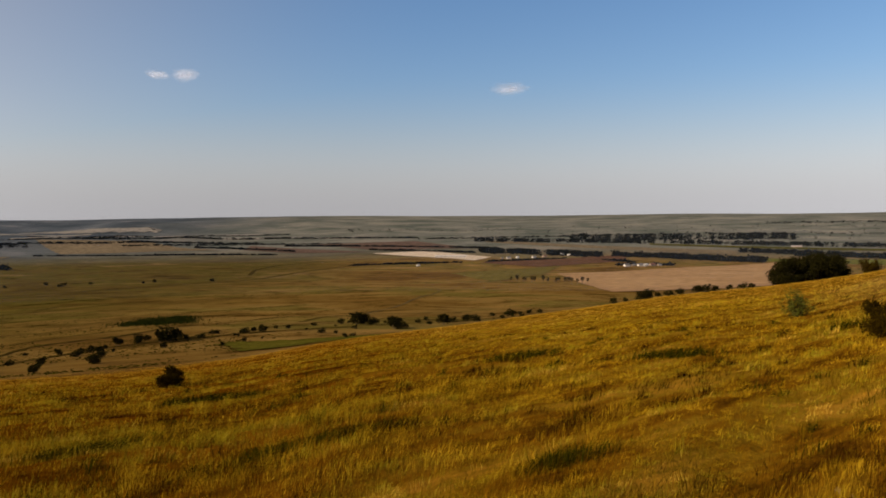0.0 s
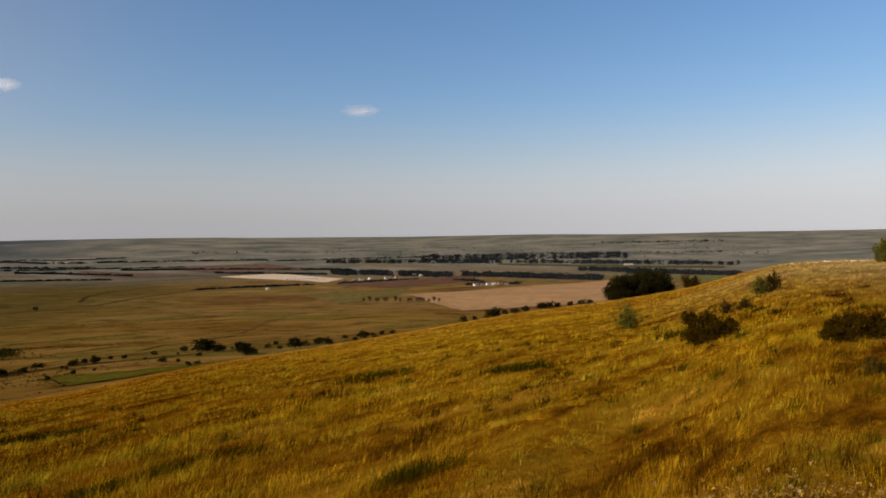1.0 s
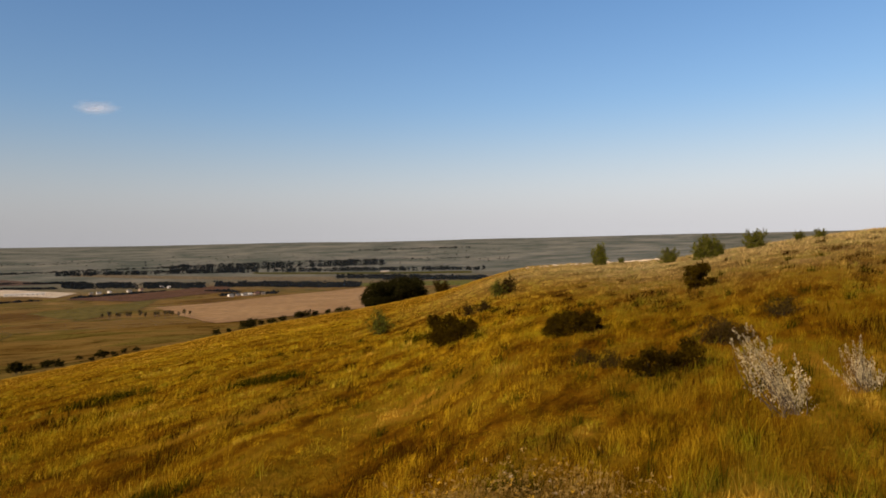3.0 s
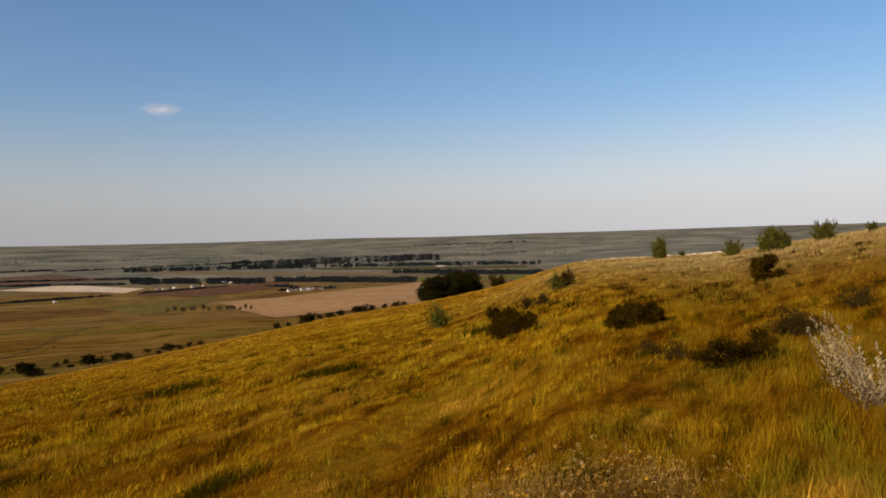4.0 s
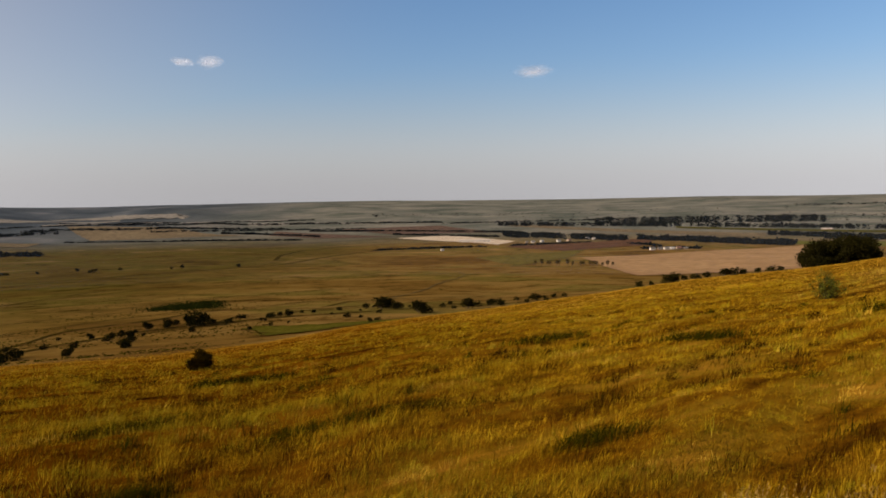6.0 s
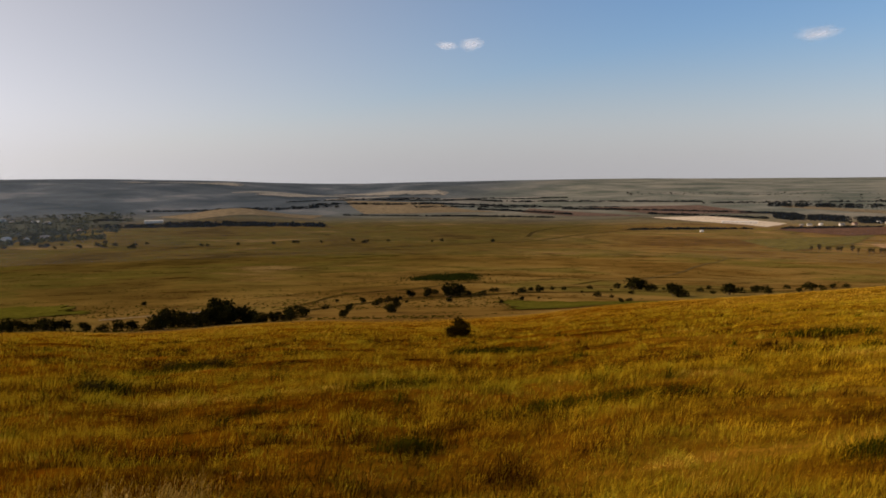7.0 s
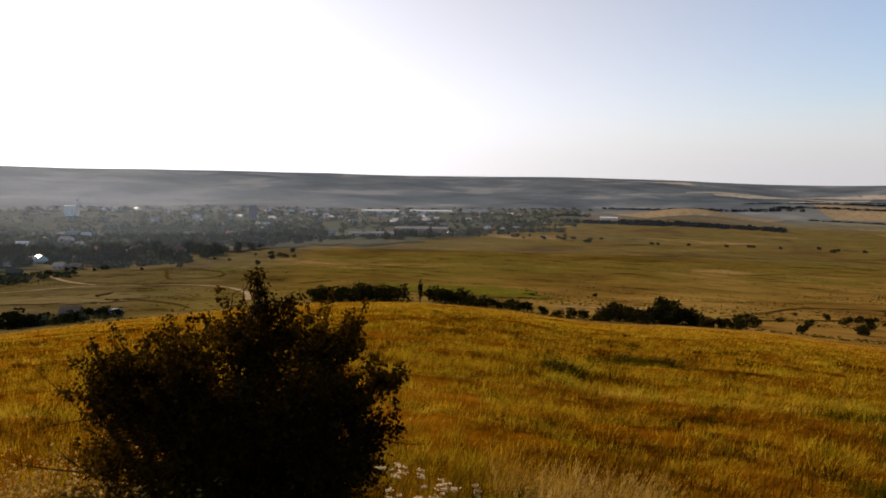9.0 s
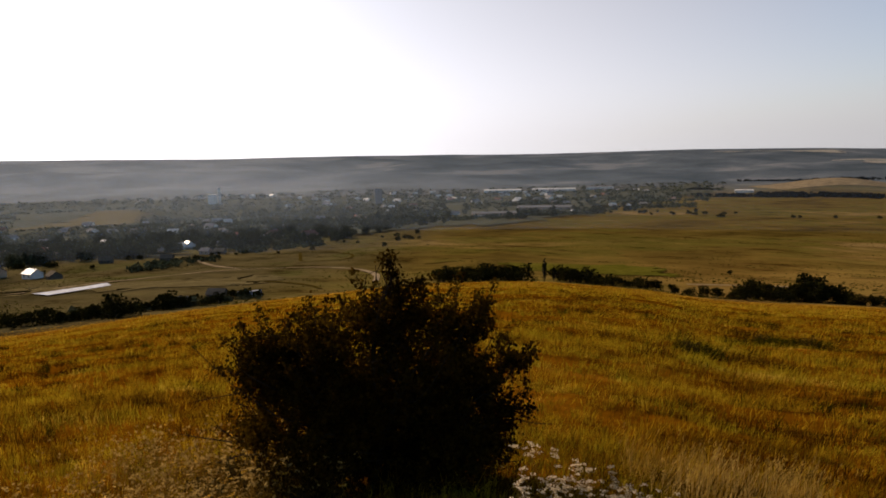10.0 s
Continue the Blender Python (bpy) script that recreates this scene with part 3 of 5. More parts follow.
def plant(name, lobes, n, leaf, mats, rng, trunk=0.0, thick=0.05, slim=0.55, parts=("stem", "foliage"), hollow=0.55, core=True):
    """A shrub or tree at the origin: boughs from the foot (or a trunk) into each lobe, leaves round them."""
    thing = new(name)
    lines = []
    if trunk:
        top = max(l[2] for l in lobes)
        lines.append(bough((0, 0, -0.1), (0, 0, top), thick, thick * 0.25, rng, 0.03, 7))
    for l in lobes:
        foot = (0, 0, trunk * (0.75 + 0.5 * rng.random())) if trunk else tuple(rng.normal(size=2) * thick * 3) + (-0.05,)
        lines.append(bough(foot, l[:3], thick * (0.5 if trunk else 0.6), thick * 0.12, rng))
        for _ in range(2 if core else 0):
            tip = np.array(l[:3]) + rng.normal(size=3) * np.array(l[3:]) * 0.6
            lines.append(bough(l[:3], tip, thick * 0.15, thick * 0.04, rng, n=3))
    v, f = tubes(lines)
    part(parts[0], grid_mesh(parts[0], v, f, mats[0], True), thing)
    pts = in_lobes(lobes, n, rng, hollow)
    pts[:, 2] = np.maximum(pts[:, 2], leaf * 0.3)
    v, f = diamonds(pts, leaf * (0.6 + 0.8 * rng.random(n)), rng, slim)
    part(parts[1], grid_mesh(parts[1], v, f, mats[1]), thing)
    return thing


def dome(rng, w, h, count=9, base=0.25, spire=0.0):
    """Lobes of a rounded, uneven crown of width w, from height base*h to h."""
    out = []
    for i in range(count):
        g = 2 * math.pi * (i + rng.random() * 0.7) / count
        t = rng.random()
        r = w * 0.30 * math.sqrt(1 - (0.75 * t) ** 2)
        z = h * (base + (1 - base) * (0.2 + 0.6 * t))
        s = w * (0.16 + 0.10 * rng.random())
        out.append((r * math.cos(g), r * math.sin(g), z, s, s, s * 0.8 * min(1.4, h / w + 0.3)))
    out.append((0, 0, h * (base + (1 - base) * 0.5), w * 0.3, w * 0.3, h * (1 - base) * 0.42))
    if spire:
        out.append((0, 0, h * 0.92, w * 0.1, w * 0.1, h * 0.12))
    return out


def at(heading, r, size=1.0, turn=0.0, sink=0.0):
    return Matrix.Translation(spot(heading, r, -sink)) @ pose(0, 0, 0, 0, 0, turn) @ Matrix.Scale(size, 4)


def put(kinds, rows, label, category, group, sink=0.03, seed=1):
    """Copies of a few built plants at rows of (heading, distance, height); the first stands in for itself."""
    rng = np.random.default_rng(seed)
    for i, row in enumerate(rows):
        kind, tall = kinds[i % len(kinds)] if len(row) < 4 else kinds[row[3]], row[2]
        m = at(row[0], row[1], tall / kind["tall"], rng.random() * 360, sink * tall)
        ob = kind["ob"]
        if kind["used"]:
            ob = copy_thing(ob, m @ Matrix.Scale(1 / ob.scale[0], 4))
        else:
            ob.matrix_basis, kind["used"] = m, True
        tagged(ob, row[4] if len(row) > 4 else label, category, group)


def kind_of(name, seed, tall, wide, n, leaf, mats, count=9, base=0.1, trunk=0.0, thick=0.04, spire=0.0, parts=("stem", "foliage"), slim=0.55, hollow=0.5):
    rng = np.random.default_rng(seed)
    return dict(ob=plant(name, dome(rng, wide, tall, count, base, spire), n, leaf, mats, rng, trunk, thick, slim, parts, hollow), tall=tall, used=False)


# ---- the valley's fields, tracks and water ----
drape("field", [(5.6, 1920), (1.1, 2000), (-3.8, 1758), (-2.5, 1617)], WHITE_FIELD, "pale bleached stubble field on the valley floor")
drape("field", [(-2.9, 1541), (-14.6, 1860), (-13.7, 1535), (-7.8, 1345)], BROWN_FIELD, "dark ploughed field beside the hamlet", 0.9)
drape("field", [(-8.9, 1083), (-25.8, 1643), (-26.5, 930), (-13.2, 703)], TAN_FIELD, "tan stubble field below the hill's edge")
drape("field", [(-22.8, 1740), (-33, 1780), (-33, 1580), (-23.2, 1630)], GREEN_FIELD, "narrow bright green crop strip")
drape("field", [(-3.4, 2445), (-22.2, 2030), (-22.2, 1900), (-3.4, 2345)], STRAW_FIELD, "long pale strip of stubble beyond the hamlet", 1.0, 40)
drape("field", [(29.5, 2560), (23, 2520), (17.2, 2122), (28, 2190)], STRAW_FIELD, "pale straw field beyond the tree line", 1.0)
drape("field", [(14.9, 2272), (5.8, 1967), (11.7, 1951), (15.5, 2114)], PINK_FIELD, "reddish stubble field behind the tree line", 1.0)
drape("field", [(10.0, 2317), (2.2, 2402), (-2.5, 2105), (6.0, 2064)], PINK_FIELD, "reddish ploughed field between two tree belts", 1.0)
drape("field", [(-0.7, 1096), (-9.2, 1394), (-7.8, 1049), (-3.8, 880)], FADED, "faded green meadow on the valley floor", 0.5, 26, 0.6)
drape("field", [(43.4, 1980), (31.0, 2120), (32, 1860), (41.0, 1800)], STRAW_FIELD, "dry tan field on a low rise", 1.0)
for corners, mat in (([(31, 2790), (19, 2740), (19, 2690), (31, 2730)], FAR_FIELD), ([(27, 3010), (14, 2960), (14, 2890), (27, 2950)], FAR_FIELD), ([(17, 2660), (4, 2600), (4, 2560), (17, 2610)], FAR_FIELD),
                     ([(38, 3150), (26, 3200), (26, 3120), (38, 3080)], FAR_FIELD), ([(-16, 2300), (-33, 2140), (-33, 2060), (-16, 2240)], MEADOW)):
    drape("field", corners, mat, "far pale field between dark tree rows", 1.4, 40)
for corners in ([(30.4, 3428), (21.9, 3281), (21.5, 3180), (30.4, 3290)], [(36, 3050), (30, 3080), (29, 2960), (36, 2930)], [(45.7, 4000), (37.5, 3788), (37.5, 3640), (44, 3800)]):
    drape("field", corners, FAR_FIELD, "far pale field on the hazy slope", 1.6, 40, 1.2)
ribbon("farm_track", [(46, 1037), (31.6, 820), (24, 880), (14.7, 1012), (7.8, 1383), (2.0, 1529)], 6, DITCH, "dark overgrown farm track across the valley")
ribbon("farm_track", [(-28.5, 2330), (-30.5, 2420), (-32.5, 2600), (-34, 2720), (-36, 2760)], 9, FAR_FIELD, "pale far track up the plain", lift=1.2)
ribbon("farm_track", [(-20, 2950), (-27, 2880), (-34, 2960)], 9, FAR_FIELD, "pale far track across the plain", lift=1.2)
ribbon("farm_track", [(15.1, 1100), (14.6, 1266), (13.0, 1474), (10.0, 1600)], 7, DITCH, "dark overgrown side track up the slope")
ribbon("farm_track", [(6.5, 430), (4.3, 470), (2.6, 560), (1.3, 640), (0.3, 690), (0.2, 740), (1.2, 800)], 1.3, FAINT, "faint curving track through dry grass")
ribbon("farm_track", [(72, 250), (71.5, 258), (71.8, 300), (74.5, 345), (82, 352), (91, 330), (99, 300)], 2.6, TRACK, "pale dirt track on the valley floor")
ribbon("farm_track", [(49.6, 236), (45, 238), (40, 246), (36, 262)], 2.4, TRACK, "pale dirt track behind the hedge")
ribbon("ditch", [(69, 335), (66.5, 352), (64.5, 358)], 3.0, DITCH, "dark bank of a dry ditch", "ditch")
ribbon("ditch", [(63.2, 355), (60.5, 372)], 3.4, DITCH, "dark bank of a dry ditch", "ditch")
ribbon("ditch", [(34, 230), (28, 262), (22, 296), (14, 318), (8, 330), (2, 345), (-6, 392)], 2.6, DITCH, "dark sedge along a winding gully", "ditch")
ribbon("ditch", [(31, 300), (24, 340), (18, 395), (9, 440), (-1, 470)], 2.4, DITCH, "dark sedge along a dry brook", "ditch")
ribbon("farm_track", [(90, 322), (86, 302), (82, 285), (77.7, 265), (75.8, 224)], 1.6, DITCH, "dark overgrown bank below the village", "ditch")
ribbon("farm_track", [(83.7, 392), (80, 362), (76.3, 352), (74.4, 336)], 1.4, DITCH, "dark weedy edge of a garden plot", "ditch")
ribbon("farm_track", [(77.6, 478), (73.5, 459), (73.5, 396), (77.6, 372), (77.6, 470)], 2.0, DITCH, "dark weedy edge round a garden plot", "ditch")
ribbon("farm_track", [(80.5, 430), (76, 425), (73.5, 428)], 2.0, DITCH, "dark weedy edge between garden plots", "ditch")
ribbon("farm_track", [(85.5, 455), (84.5, 400), (82, 352)], 3.0, TRACK, "pale dirt lane into the village", "track")
drape("meadow", [(97, 330), (80, 300), (82, 262), (97, 300)], FAINT, "brown trodden pasture below the village", 0.25, 26, 1.5)
gully = np.random.default_rng(64)
for r0, h0, h1 in ((238, 36, 24), (262, 26, 8), (285, 40, 18), (310, 20, -2), (352, 38, 14), (372, 12, -8), (420, 30, 10), (520, 40, 16), (600, 30, 4), (700, 46, 30)):
    steps = 9
    ribbon("gully", [(h0 + (h1 - h0) * i / (steps - 1), r0 * (1 + 0.035 * gully.normal()) + 14 * i) for i in range(steps)], 0.9 + r0 / 450, DITCH, "thin dark gully winding through dry pasture", "ditch")
drape("meadow", [(17, 268), (2, 268), (4, 232), (16, 222)], MEADOW, "damp green meadow at the hill's foot", 0.3, 20, 0.8)
drape("meadow", [(62, 330), (50, 325), (48, 268), (58, 285)], MEADOW, "green meadow behind the hedge", 0.3, 20, 0.8)
drape("garden_land", [(100, 490), (100, 2000), (46, 2050), (58, 1075)], GARDEN, "dark village gardens and yards under trees", 1.2, 90, 2.0)
drape("meadow", [(96.8, 1020), (91.3, 1520), (88.9, 1411), (89.3, 1050)], FAINT, "dry open meadow among the village trees", 2.2, 30, 1.0)
drape("pond", [(96.4, 292), (91.6, 318), (91.3, 304), (95.4, 276)], POLY, "flat pale sheet-covered plot by the houses", 0.5, 12, 0.02)


# ---- houses ----
def slab(bm, lo, hi):
    v = [bm.verts.new((x, y, z)) for z in (lo[2], hi[2]) for x, y in ((lo[0], lo[1]), (hi[0], lo[1]), (hi[0], hi[1]), (lo[0], hi[1]))]
    for q in ((3, 2, 1, 0), (4, 5, 6, 7), (0, 1, 5, 4), (1, 2, 6, 5), (2, 3, 7, 6), (3, 0, 4, 7)):
        bm.faces.new([v[i] for i in q])


def solid(name, bm, mat, parent, label=""):
    me = bpy.data.meshes.new(name)
    bmesh.ops.recalc_face_normals(bm, faces=bm.faces)
    bm.to_mesh(me), bm.free()
    me.materials.append(mat)
    return part(name, me, parent, label)


def house(name, w, d, h, rise, wall_mat, roof_mat, windows=3, chimney=True):
    thing = new(name)
    bm = bmesh.new()
    slab(bm, (-w / 2, -d / 2, -1.5), (w / 2, d / 2, h))
    for s in (-1, 1):  # gables
        a = [bm.verts.new((s * w / 2 - s * 0.01, y, z)) for y, z in ((-d / 2, h), (d / 2, h), (0, h + rise))]
        b = [bm.verts.new((s * w / 2 - s * 0.3, y, z)) for y, z in ((-d / 2, h), (d / 2, h), (0, h + rise))]
        bm.faces.new(a), bm.faces.new(b[::-1])
        for k in range(3):
            bm.faces.new((a[k], a[(k + 1) % 3], b[(k + 1) % 3], b[k]))
    solid("wall", bm, wall_mat, thing)
    bm = bmesh.new()
    o, t = 0.5, 0.18
    k = rise / (d / 2)
    prof = [(-d / 2 - o, h - o * k), (0, h + rise), (d / 2 + o, h - o * k)]
    rings = [[bm.verts.new((x, y, z + lift)) for lift in (0.02, t) for y, z in prof] for x in (-w / 2 - o, w / 2 + o)]
    a, b = rings
    for i, j in ((0, 1), (1, 2), (3, 4), (4, 5), (0, 3), (2, 5)):
        bm.faces.new((a[i], a[j], b[j], b[i]))
    for q in rings:
        bm.faces.new((q[0], q[1], q[4], q[3])), bm.faces.new((q[1], q[2], q[5], q[4]))
    roof = solid("roof", bm, roof_mat, thing)
    if chimney:
        bm = bmesh.new()
        slab(bm, (w * 0.2, -0.3, h + rise * 0.6), (w * 0.2 + 0.6, 0.3, h + rise + 0.8))
        solid("chimney", bm, BRICKY, roof)
    for i in range(windows):
        x = -w / 2 + w * (i + 0.5) / windows
        for s in (-1, 1):
            bm = bmesh.new()
            slab(bm, (x - 0.55, s * d / 2 - 0.06, h * 0.35), (x + 0.55, s * d / 2 + 0.06, h * 0.8))
            solid("window", bm, GLASS, thing)
    return thing


HOUSES = [house("house", 11, 8, 3.2, 2.6, PLASTER, SLATE), house("house", 9, 7.5, 3.0, 2.4, PLASTER, SHEET, 2),
          house("house", 12, 8.5, 3.4, 2.8, BRICKY, RUST), house("house", 8, 7, 2.8, 2.2, BRICKY, SLATE, 2), house("house", 8, 6.5, 2.3, 2.2, WEATHERED, WEATHERED, 2, False)]
LABELS = ["white plastered village house with a grey gabled roof", "small white village house with a pale sheet roof",
          "ochre walled village house with a dull red roof", "small ochre village house with a grey roof", "low weathered brown house among bushes"]
TAKEN = set()


def settle(kind, heading, r, turn, size=1.0, label="", group="village houses"):
    ob = HOUSES[kind]
    m = at(heading, r, size, turn)
    if kind in TAKEN:
        ob = copy_thing(ob, m @ Matrix.Scale(1 / ob.scale[0], 4))
    else:
        ob.matrix_basis = m
        TAKEN.add(kind)
    return tagged(ob, label or LABELS[kind], "house", group)


def village_edge(h):
    return curve(h, [45, 53, 58, 65, 70, 77, 88, 100], [1320, 1060, 930, 850, 740, 545, 512, 480])


rng = np.random.default_rng(11)
for h, r, k, turn in [(96.2, 402, 1, 35), (94.9, 384, 4, 20), (84.0, 220, 4, 60), (86.9, 196, 4, 80), (87.4, 452, 4, 70), (91.5, 455, 4, 75), (83.6, 496, 4, 60), (84.6, 500, 3, 50), (80.6, 640, 1, 80), (87.6, 545, 3, 75), (90.5, 540, 3, 85), (98.5, 420, 2, 40), (99.5, 455, 3, 60),
                      (77.5, 610, 2, 50), (79.2, 640, 3, 45), (83.4, 590, 3, 70), (85.2, 600, 2, 75), (-5.2, 1712, 0, 10), (-5.9, 1730, 1, 40), (-9.9, 1810, 1, 0), (-9.4, 1830, 0, 30), (-4.7, 1700, 3, 20), (2.0, 1378, 1, 30), (-14.3, 1352, 0, 15), (-14.8, 1356, 3, 10), (-15.3, 1362, 0, 12), (-15.7, 1364, 1, 14), (-16.2, 1370, 2, 16), (-16.7, 1374, 3, 10), (-7.2, 1740, 0, 20), (-8.0, 1760, 2, 40)]:
    settle(k, h, r, turn, 0.62 if r < 300 or h == 2.0 else 0.85)
for i in range(62):
    h = 47 + 52 * rng.random()
    r = village_edge(h) * (1.08 + 1.1 * rng.random())
    settle(int(rng.integers(4)), h, min(r, 1900), rng.random() * 180, 0.9 + 0.3 * rng.random())


for i in range(36):
    h = 57 + 27 * rng.random()
    settle(int(rng.integers(2)), h, 1430 + 480 * rng.random(), rng.random() * 180, 1.15 + 0.4 * rng.random())


def long_shed(heading, r, w, d, h, turn, wall_mat, roof_mat, label):
    ob = house("farm_shed", w, d, h, d * 0.16, wall_mat, roof_mat, max(3, int(w / 9)), False)
    ob.matrix_basis = at(heading, r, 1, turn)
    tagged(ob, label, "shed", "farm sheds")


long_shed(-0.6, 1716, 74, 10, 4, 2, PLASTER, SHEET, "long pale cattle shed by the stubble field")
long_shed(58.1, 1150, 90, 16, 5, 62, BRICKY, SLATE, "long grey roofed shed at the village's edge")
long_shed(62.2, 985, 60, 15, 5, 66, BRICKY, SLATE, "long grey roofed shed among village trees")
long_shed(61.5, 1880, 95, 18, 6, 62, PLASTER, SHEET, "long pale roofed works hall in the village")
long_shed(57.5, 1900, 110, 18, 6, 60, PLASTER, SHEET, "long pale roofed works hall in the village")
long_shed(54.0, 1960, 70, 16, 6, 55, PLASTER, SLATE, "long grey roofed works hall in the village")
long_shed(43.6, 1790, 40, 12, 5, 40, PLASTER, SHEET, "white farm building at the rise's foot")
long_shed(-26.1, 2180, 26, 10, 4, -20, BRICKY, SHEET, "pale roofed farm building beyond the crops")


def film_tunnel(heading, r, w, d, h, turn):
    """A garden tunnel: hoops with a pale film drawn over them."""
    thing = new("garden_tunnel")
    g = np.linspace(0, math.pi, 13)
    x = np.linspace(-w / 2, w / 2, 9)
    X, G = np.meshgrid(x, g, indexing="ij")
    skins = [np.stack([X, -np.cos(G) * (d / 2 - o), np.sin(G) * (h - o) - 0.1], -1).reshape(-1, 3) for o in (0.0, 0.06)]
    i, j = np.meshgrid(np.arange(8), np.arange(12), indexing="ij")
    q = np.stack([i * 13 + j, i * 13 + j + 1, (i + 1) * 13 + j + 1, (i + 1) * 13 + j], -1).reshape(-1, 4)
    part("film", grid_mesh("film", np.vstack(skins), np.vstack([q, q[:, ::-1] + 117]), POLY, True), thing)
    for k in x[::2]:
        v, f = tubes([[((k, -math.cos(a) * (d / 2 + 0.03), math.sin(a) * (h + 0.03) - 0.1), 0.04) for a in g]], 4)
        part("hoop", grid_mesh("hoop", v, f, SLATE, True), thing)
    thing.matrix_basis = at(heading, r, 1, turn)
    tagged(thing, "pale film covered garden tunnel beside bushes", "greenhouse")


film_tunnel(81.6, 219, 7, 3.2, 1.7, 82)


def block(name, heading, r, w, d, h, turn, mat, roof_mat, label, floors, bays, category):
    """A tall plain building with a flat roof, its parapet and rows of windows."""
    thing = new(name)
    bm = bmesh.new()
    slab(bm, (-w / 2, -d / 2, -2), (w / 2, d / 2, h))
    solid("wall", bm, mat, thing)
    bm = bmesh.new()
    slab(bm, (-w / 2 - 0.4, -d / 2 - 0.4, h + 0.01), (w / 2 + 0.4, d / 2 + 0.4, h + 0.8))
    solid("roof", bm, roof_mat, thing)
    for f in range(floors):
        for b in range(bays):
            x, z = -w / 2 + w * (b + 0.5) / bays, h * (f + 0.35) / floors
            bm = bmesh.new()
            slab(bm, (x - 0.8, -d / 2 - 0.08, z), (x + 0.8, -d / 2 + 0.08, z + 1.6))
            solid("window", bm, GLASS, thing)
    thing.matrix_basis = at(heading, r, 1, turn)
    tagged(thing, label, category)


block("tower_building", 71.3, 1475, 15, 13, 32, 71, SLATE, SLATE, "tall dark grey tower block above the village", 9, 3, "building")
block("elevator", 83.9, 1598, 18, 14, 22, 84, PLASTER, SHEET, "pale grain store with a raised head house", 5, 2, "building")
block("water_tower", 83.4, 1610, 6, 6, 36, 84, PLASTER, SHEET, "narrow pale tower beside a grain store", 6, 1, "tower")


# ---- trees and bushes far off ----
TREES = [kind_of("tree", 30 + i, 9, w, 560, 1.1, (BARK, LEAF_VILLAGE), 8, 0.0, 1.4, 0.22, parts=("trunk", "crown")) for i, w in enumerate((8, 9.5, 7))]
POPLAR = [kind_of("poplar", 41, 12, 3.2, 320, 0.9, (BARK, LEAF_DARK), 9, 0.06, 2.0, 0.2, 0.6, parts=("trunk", "crown"))]
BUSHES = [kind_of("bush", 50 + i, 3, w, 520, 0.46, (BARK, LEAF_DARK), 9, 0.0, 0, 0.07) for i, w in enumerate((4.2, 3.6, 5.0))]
THIN = [kind_of("sapling", 61, 7, 4, 150, 0.8, (BARK, LEAF_BROWN), 6, 0.35, 2.2, 0.14, parts=("trunk", "crown"))]

rng = np.random.default_rng(5)
rows = []
while len(rows) < 290:
    h = 46 + 54 * rng.random()
    edge = village_edge(h)
    r = edge * (1 + 0.5 * rng.random() ** 1.4)
    if 89 < h < 97 and 1010 < r < 1540:
        continue
    if h < 66 and rng.random() < 0.55:
        continue
    rows.append((h, r, 7 + 6 * rng.random()))
put(TREES, rows, "dark broadleaf tree among the village houses", "tree", "village trees")
rows = []
for h0, r0, h1, r1, n, a, b in ((43.8, 188, 37.2, 186, 13, 3.4, 5.6), (37.2, 184, 34.0, 184, 6, 2.0, 3.0), (48.6, 196, 44.5, 190, 5, 2.2, 4.2), (66.6, 240, 60.2, 246, 12, 4.4, 6.8), (57.2, 238, 55.2, 236, 4, 4.0, 6),
                                (54.5, 226, 50.0, 214, 7, 2.6, 4.4), (98.5, 186, 91.5, 178, 11, 2.6, 4.4), (91.5, 180, 81.2, 206, 12, 2.4, 4.0)):
    for i in range(n):
        t = (i + 0.3 * rng.random()) / max(1, n - 1)
        rows.append((h0 + (h1 - h0) * t, r0 + (r1 - r0) * t + 5 * rng.normal(), a + (b - a) * rng.random()))
rows += [(38.9, 187, 7.4), (90.9, 176, 6.2), (87.6, 190, 5.0)]
put(BUSHES, rows, "dark rounded tree in the hedge below the hill", "tree", "hedge trees")
put(POPLAR, [(58.3, 240, 8.5), (57.6, 243, 6)], "slim dark poplar standing out of the hedge", "tree", "poplars")
rows = [(6.9, 350, 6.5), (6.3, 352, 6), (5.6, 356, 4), (8.1, 354, 3), (3.9, 315, 6.5), (3.2, 318, 3.5), (3.6, 312, 3), (0.0, 330, 6), (-0.7, 352, 3.4), (-2.7, 350, 3.2), (-1.8, 362, 4), (-2.4, 372, 3.4), (-5.4, 395, 4.6), (-5.0, 420, 2.5),
        (-3.9, 408, 2.4), (20.9, 293, 6.5), (21.4, 290, 5), (20.3, 300, 4), (23.0, 295, 3.6), (24.4, 286, 3.6), (18.6, 300, 2.4), (14.1, 318, 3.4), (14.8, 320, 2.4), (15.6, 316, 2.2), (26.0, 219, 3.0), (29.7, 196, 2.8), (33.5, 205, 4.2),
        (32.8, 214, 2.8), (28.2, 262, 2.4), (27.2, 250, 2.0), (25.6, 262, 2.4), (7.8, 251, 2.0), (7.2, 262, 1.8), (21.3, 262, 2.2), (44.5, 300, 2), (31.2, 240, 1.8), (17.5, 318, 2.0), (12.2, 330, 2.2), (10.2, 345, 2.0), (1.4, 372, 2.4), (-6.8, 430, 3), (-7.6, 440, 2.6)]
rng = np.random.default_rng(21)
rows += [(34 - 42 * t, 225 + 180 * t + 40 * rng.normal() * 0.5, 1.2 + 1.4 * rng.random()) for t in rng.random(46)]
rows += [(46 - 30 * t, 985 + 15 * rng.normal(), 3.5 + 2 * rng.random()) for t in rng.random(18)]
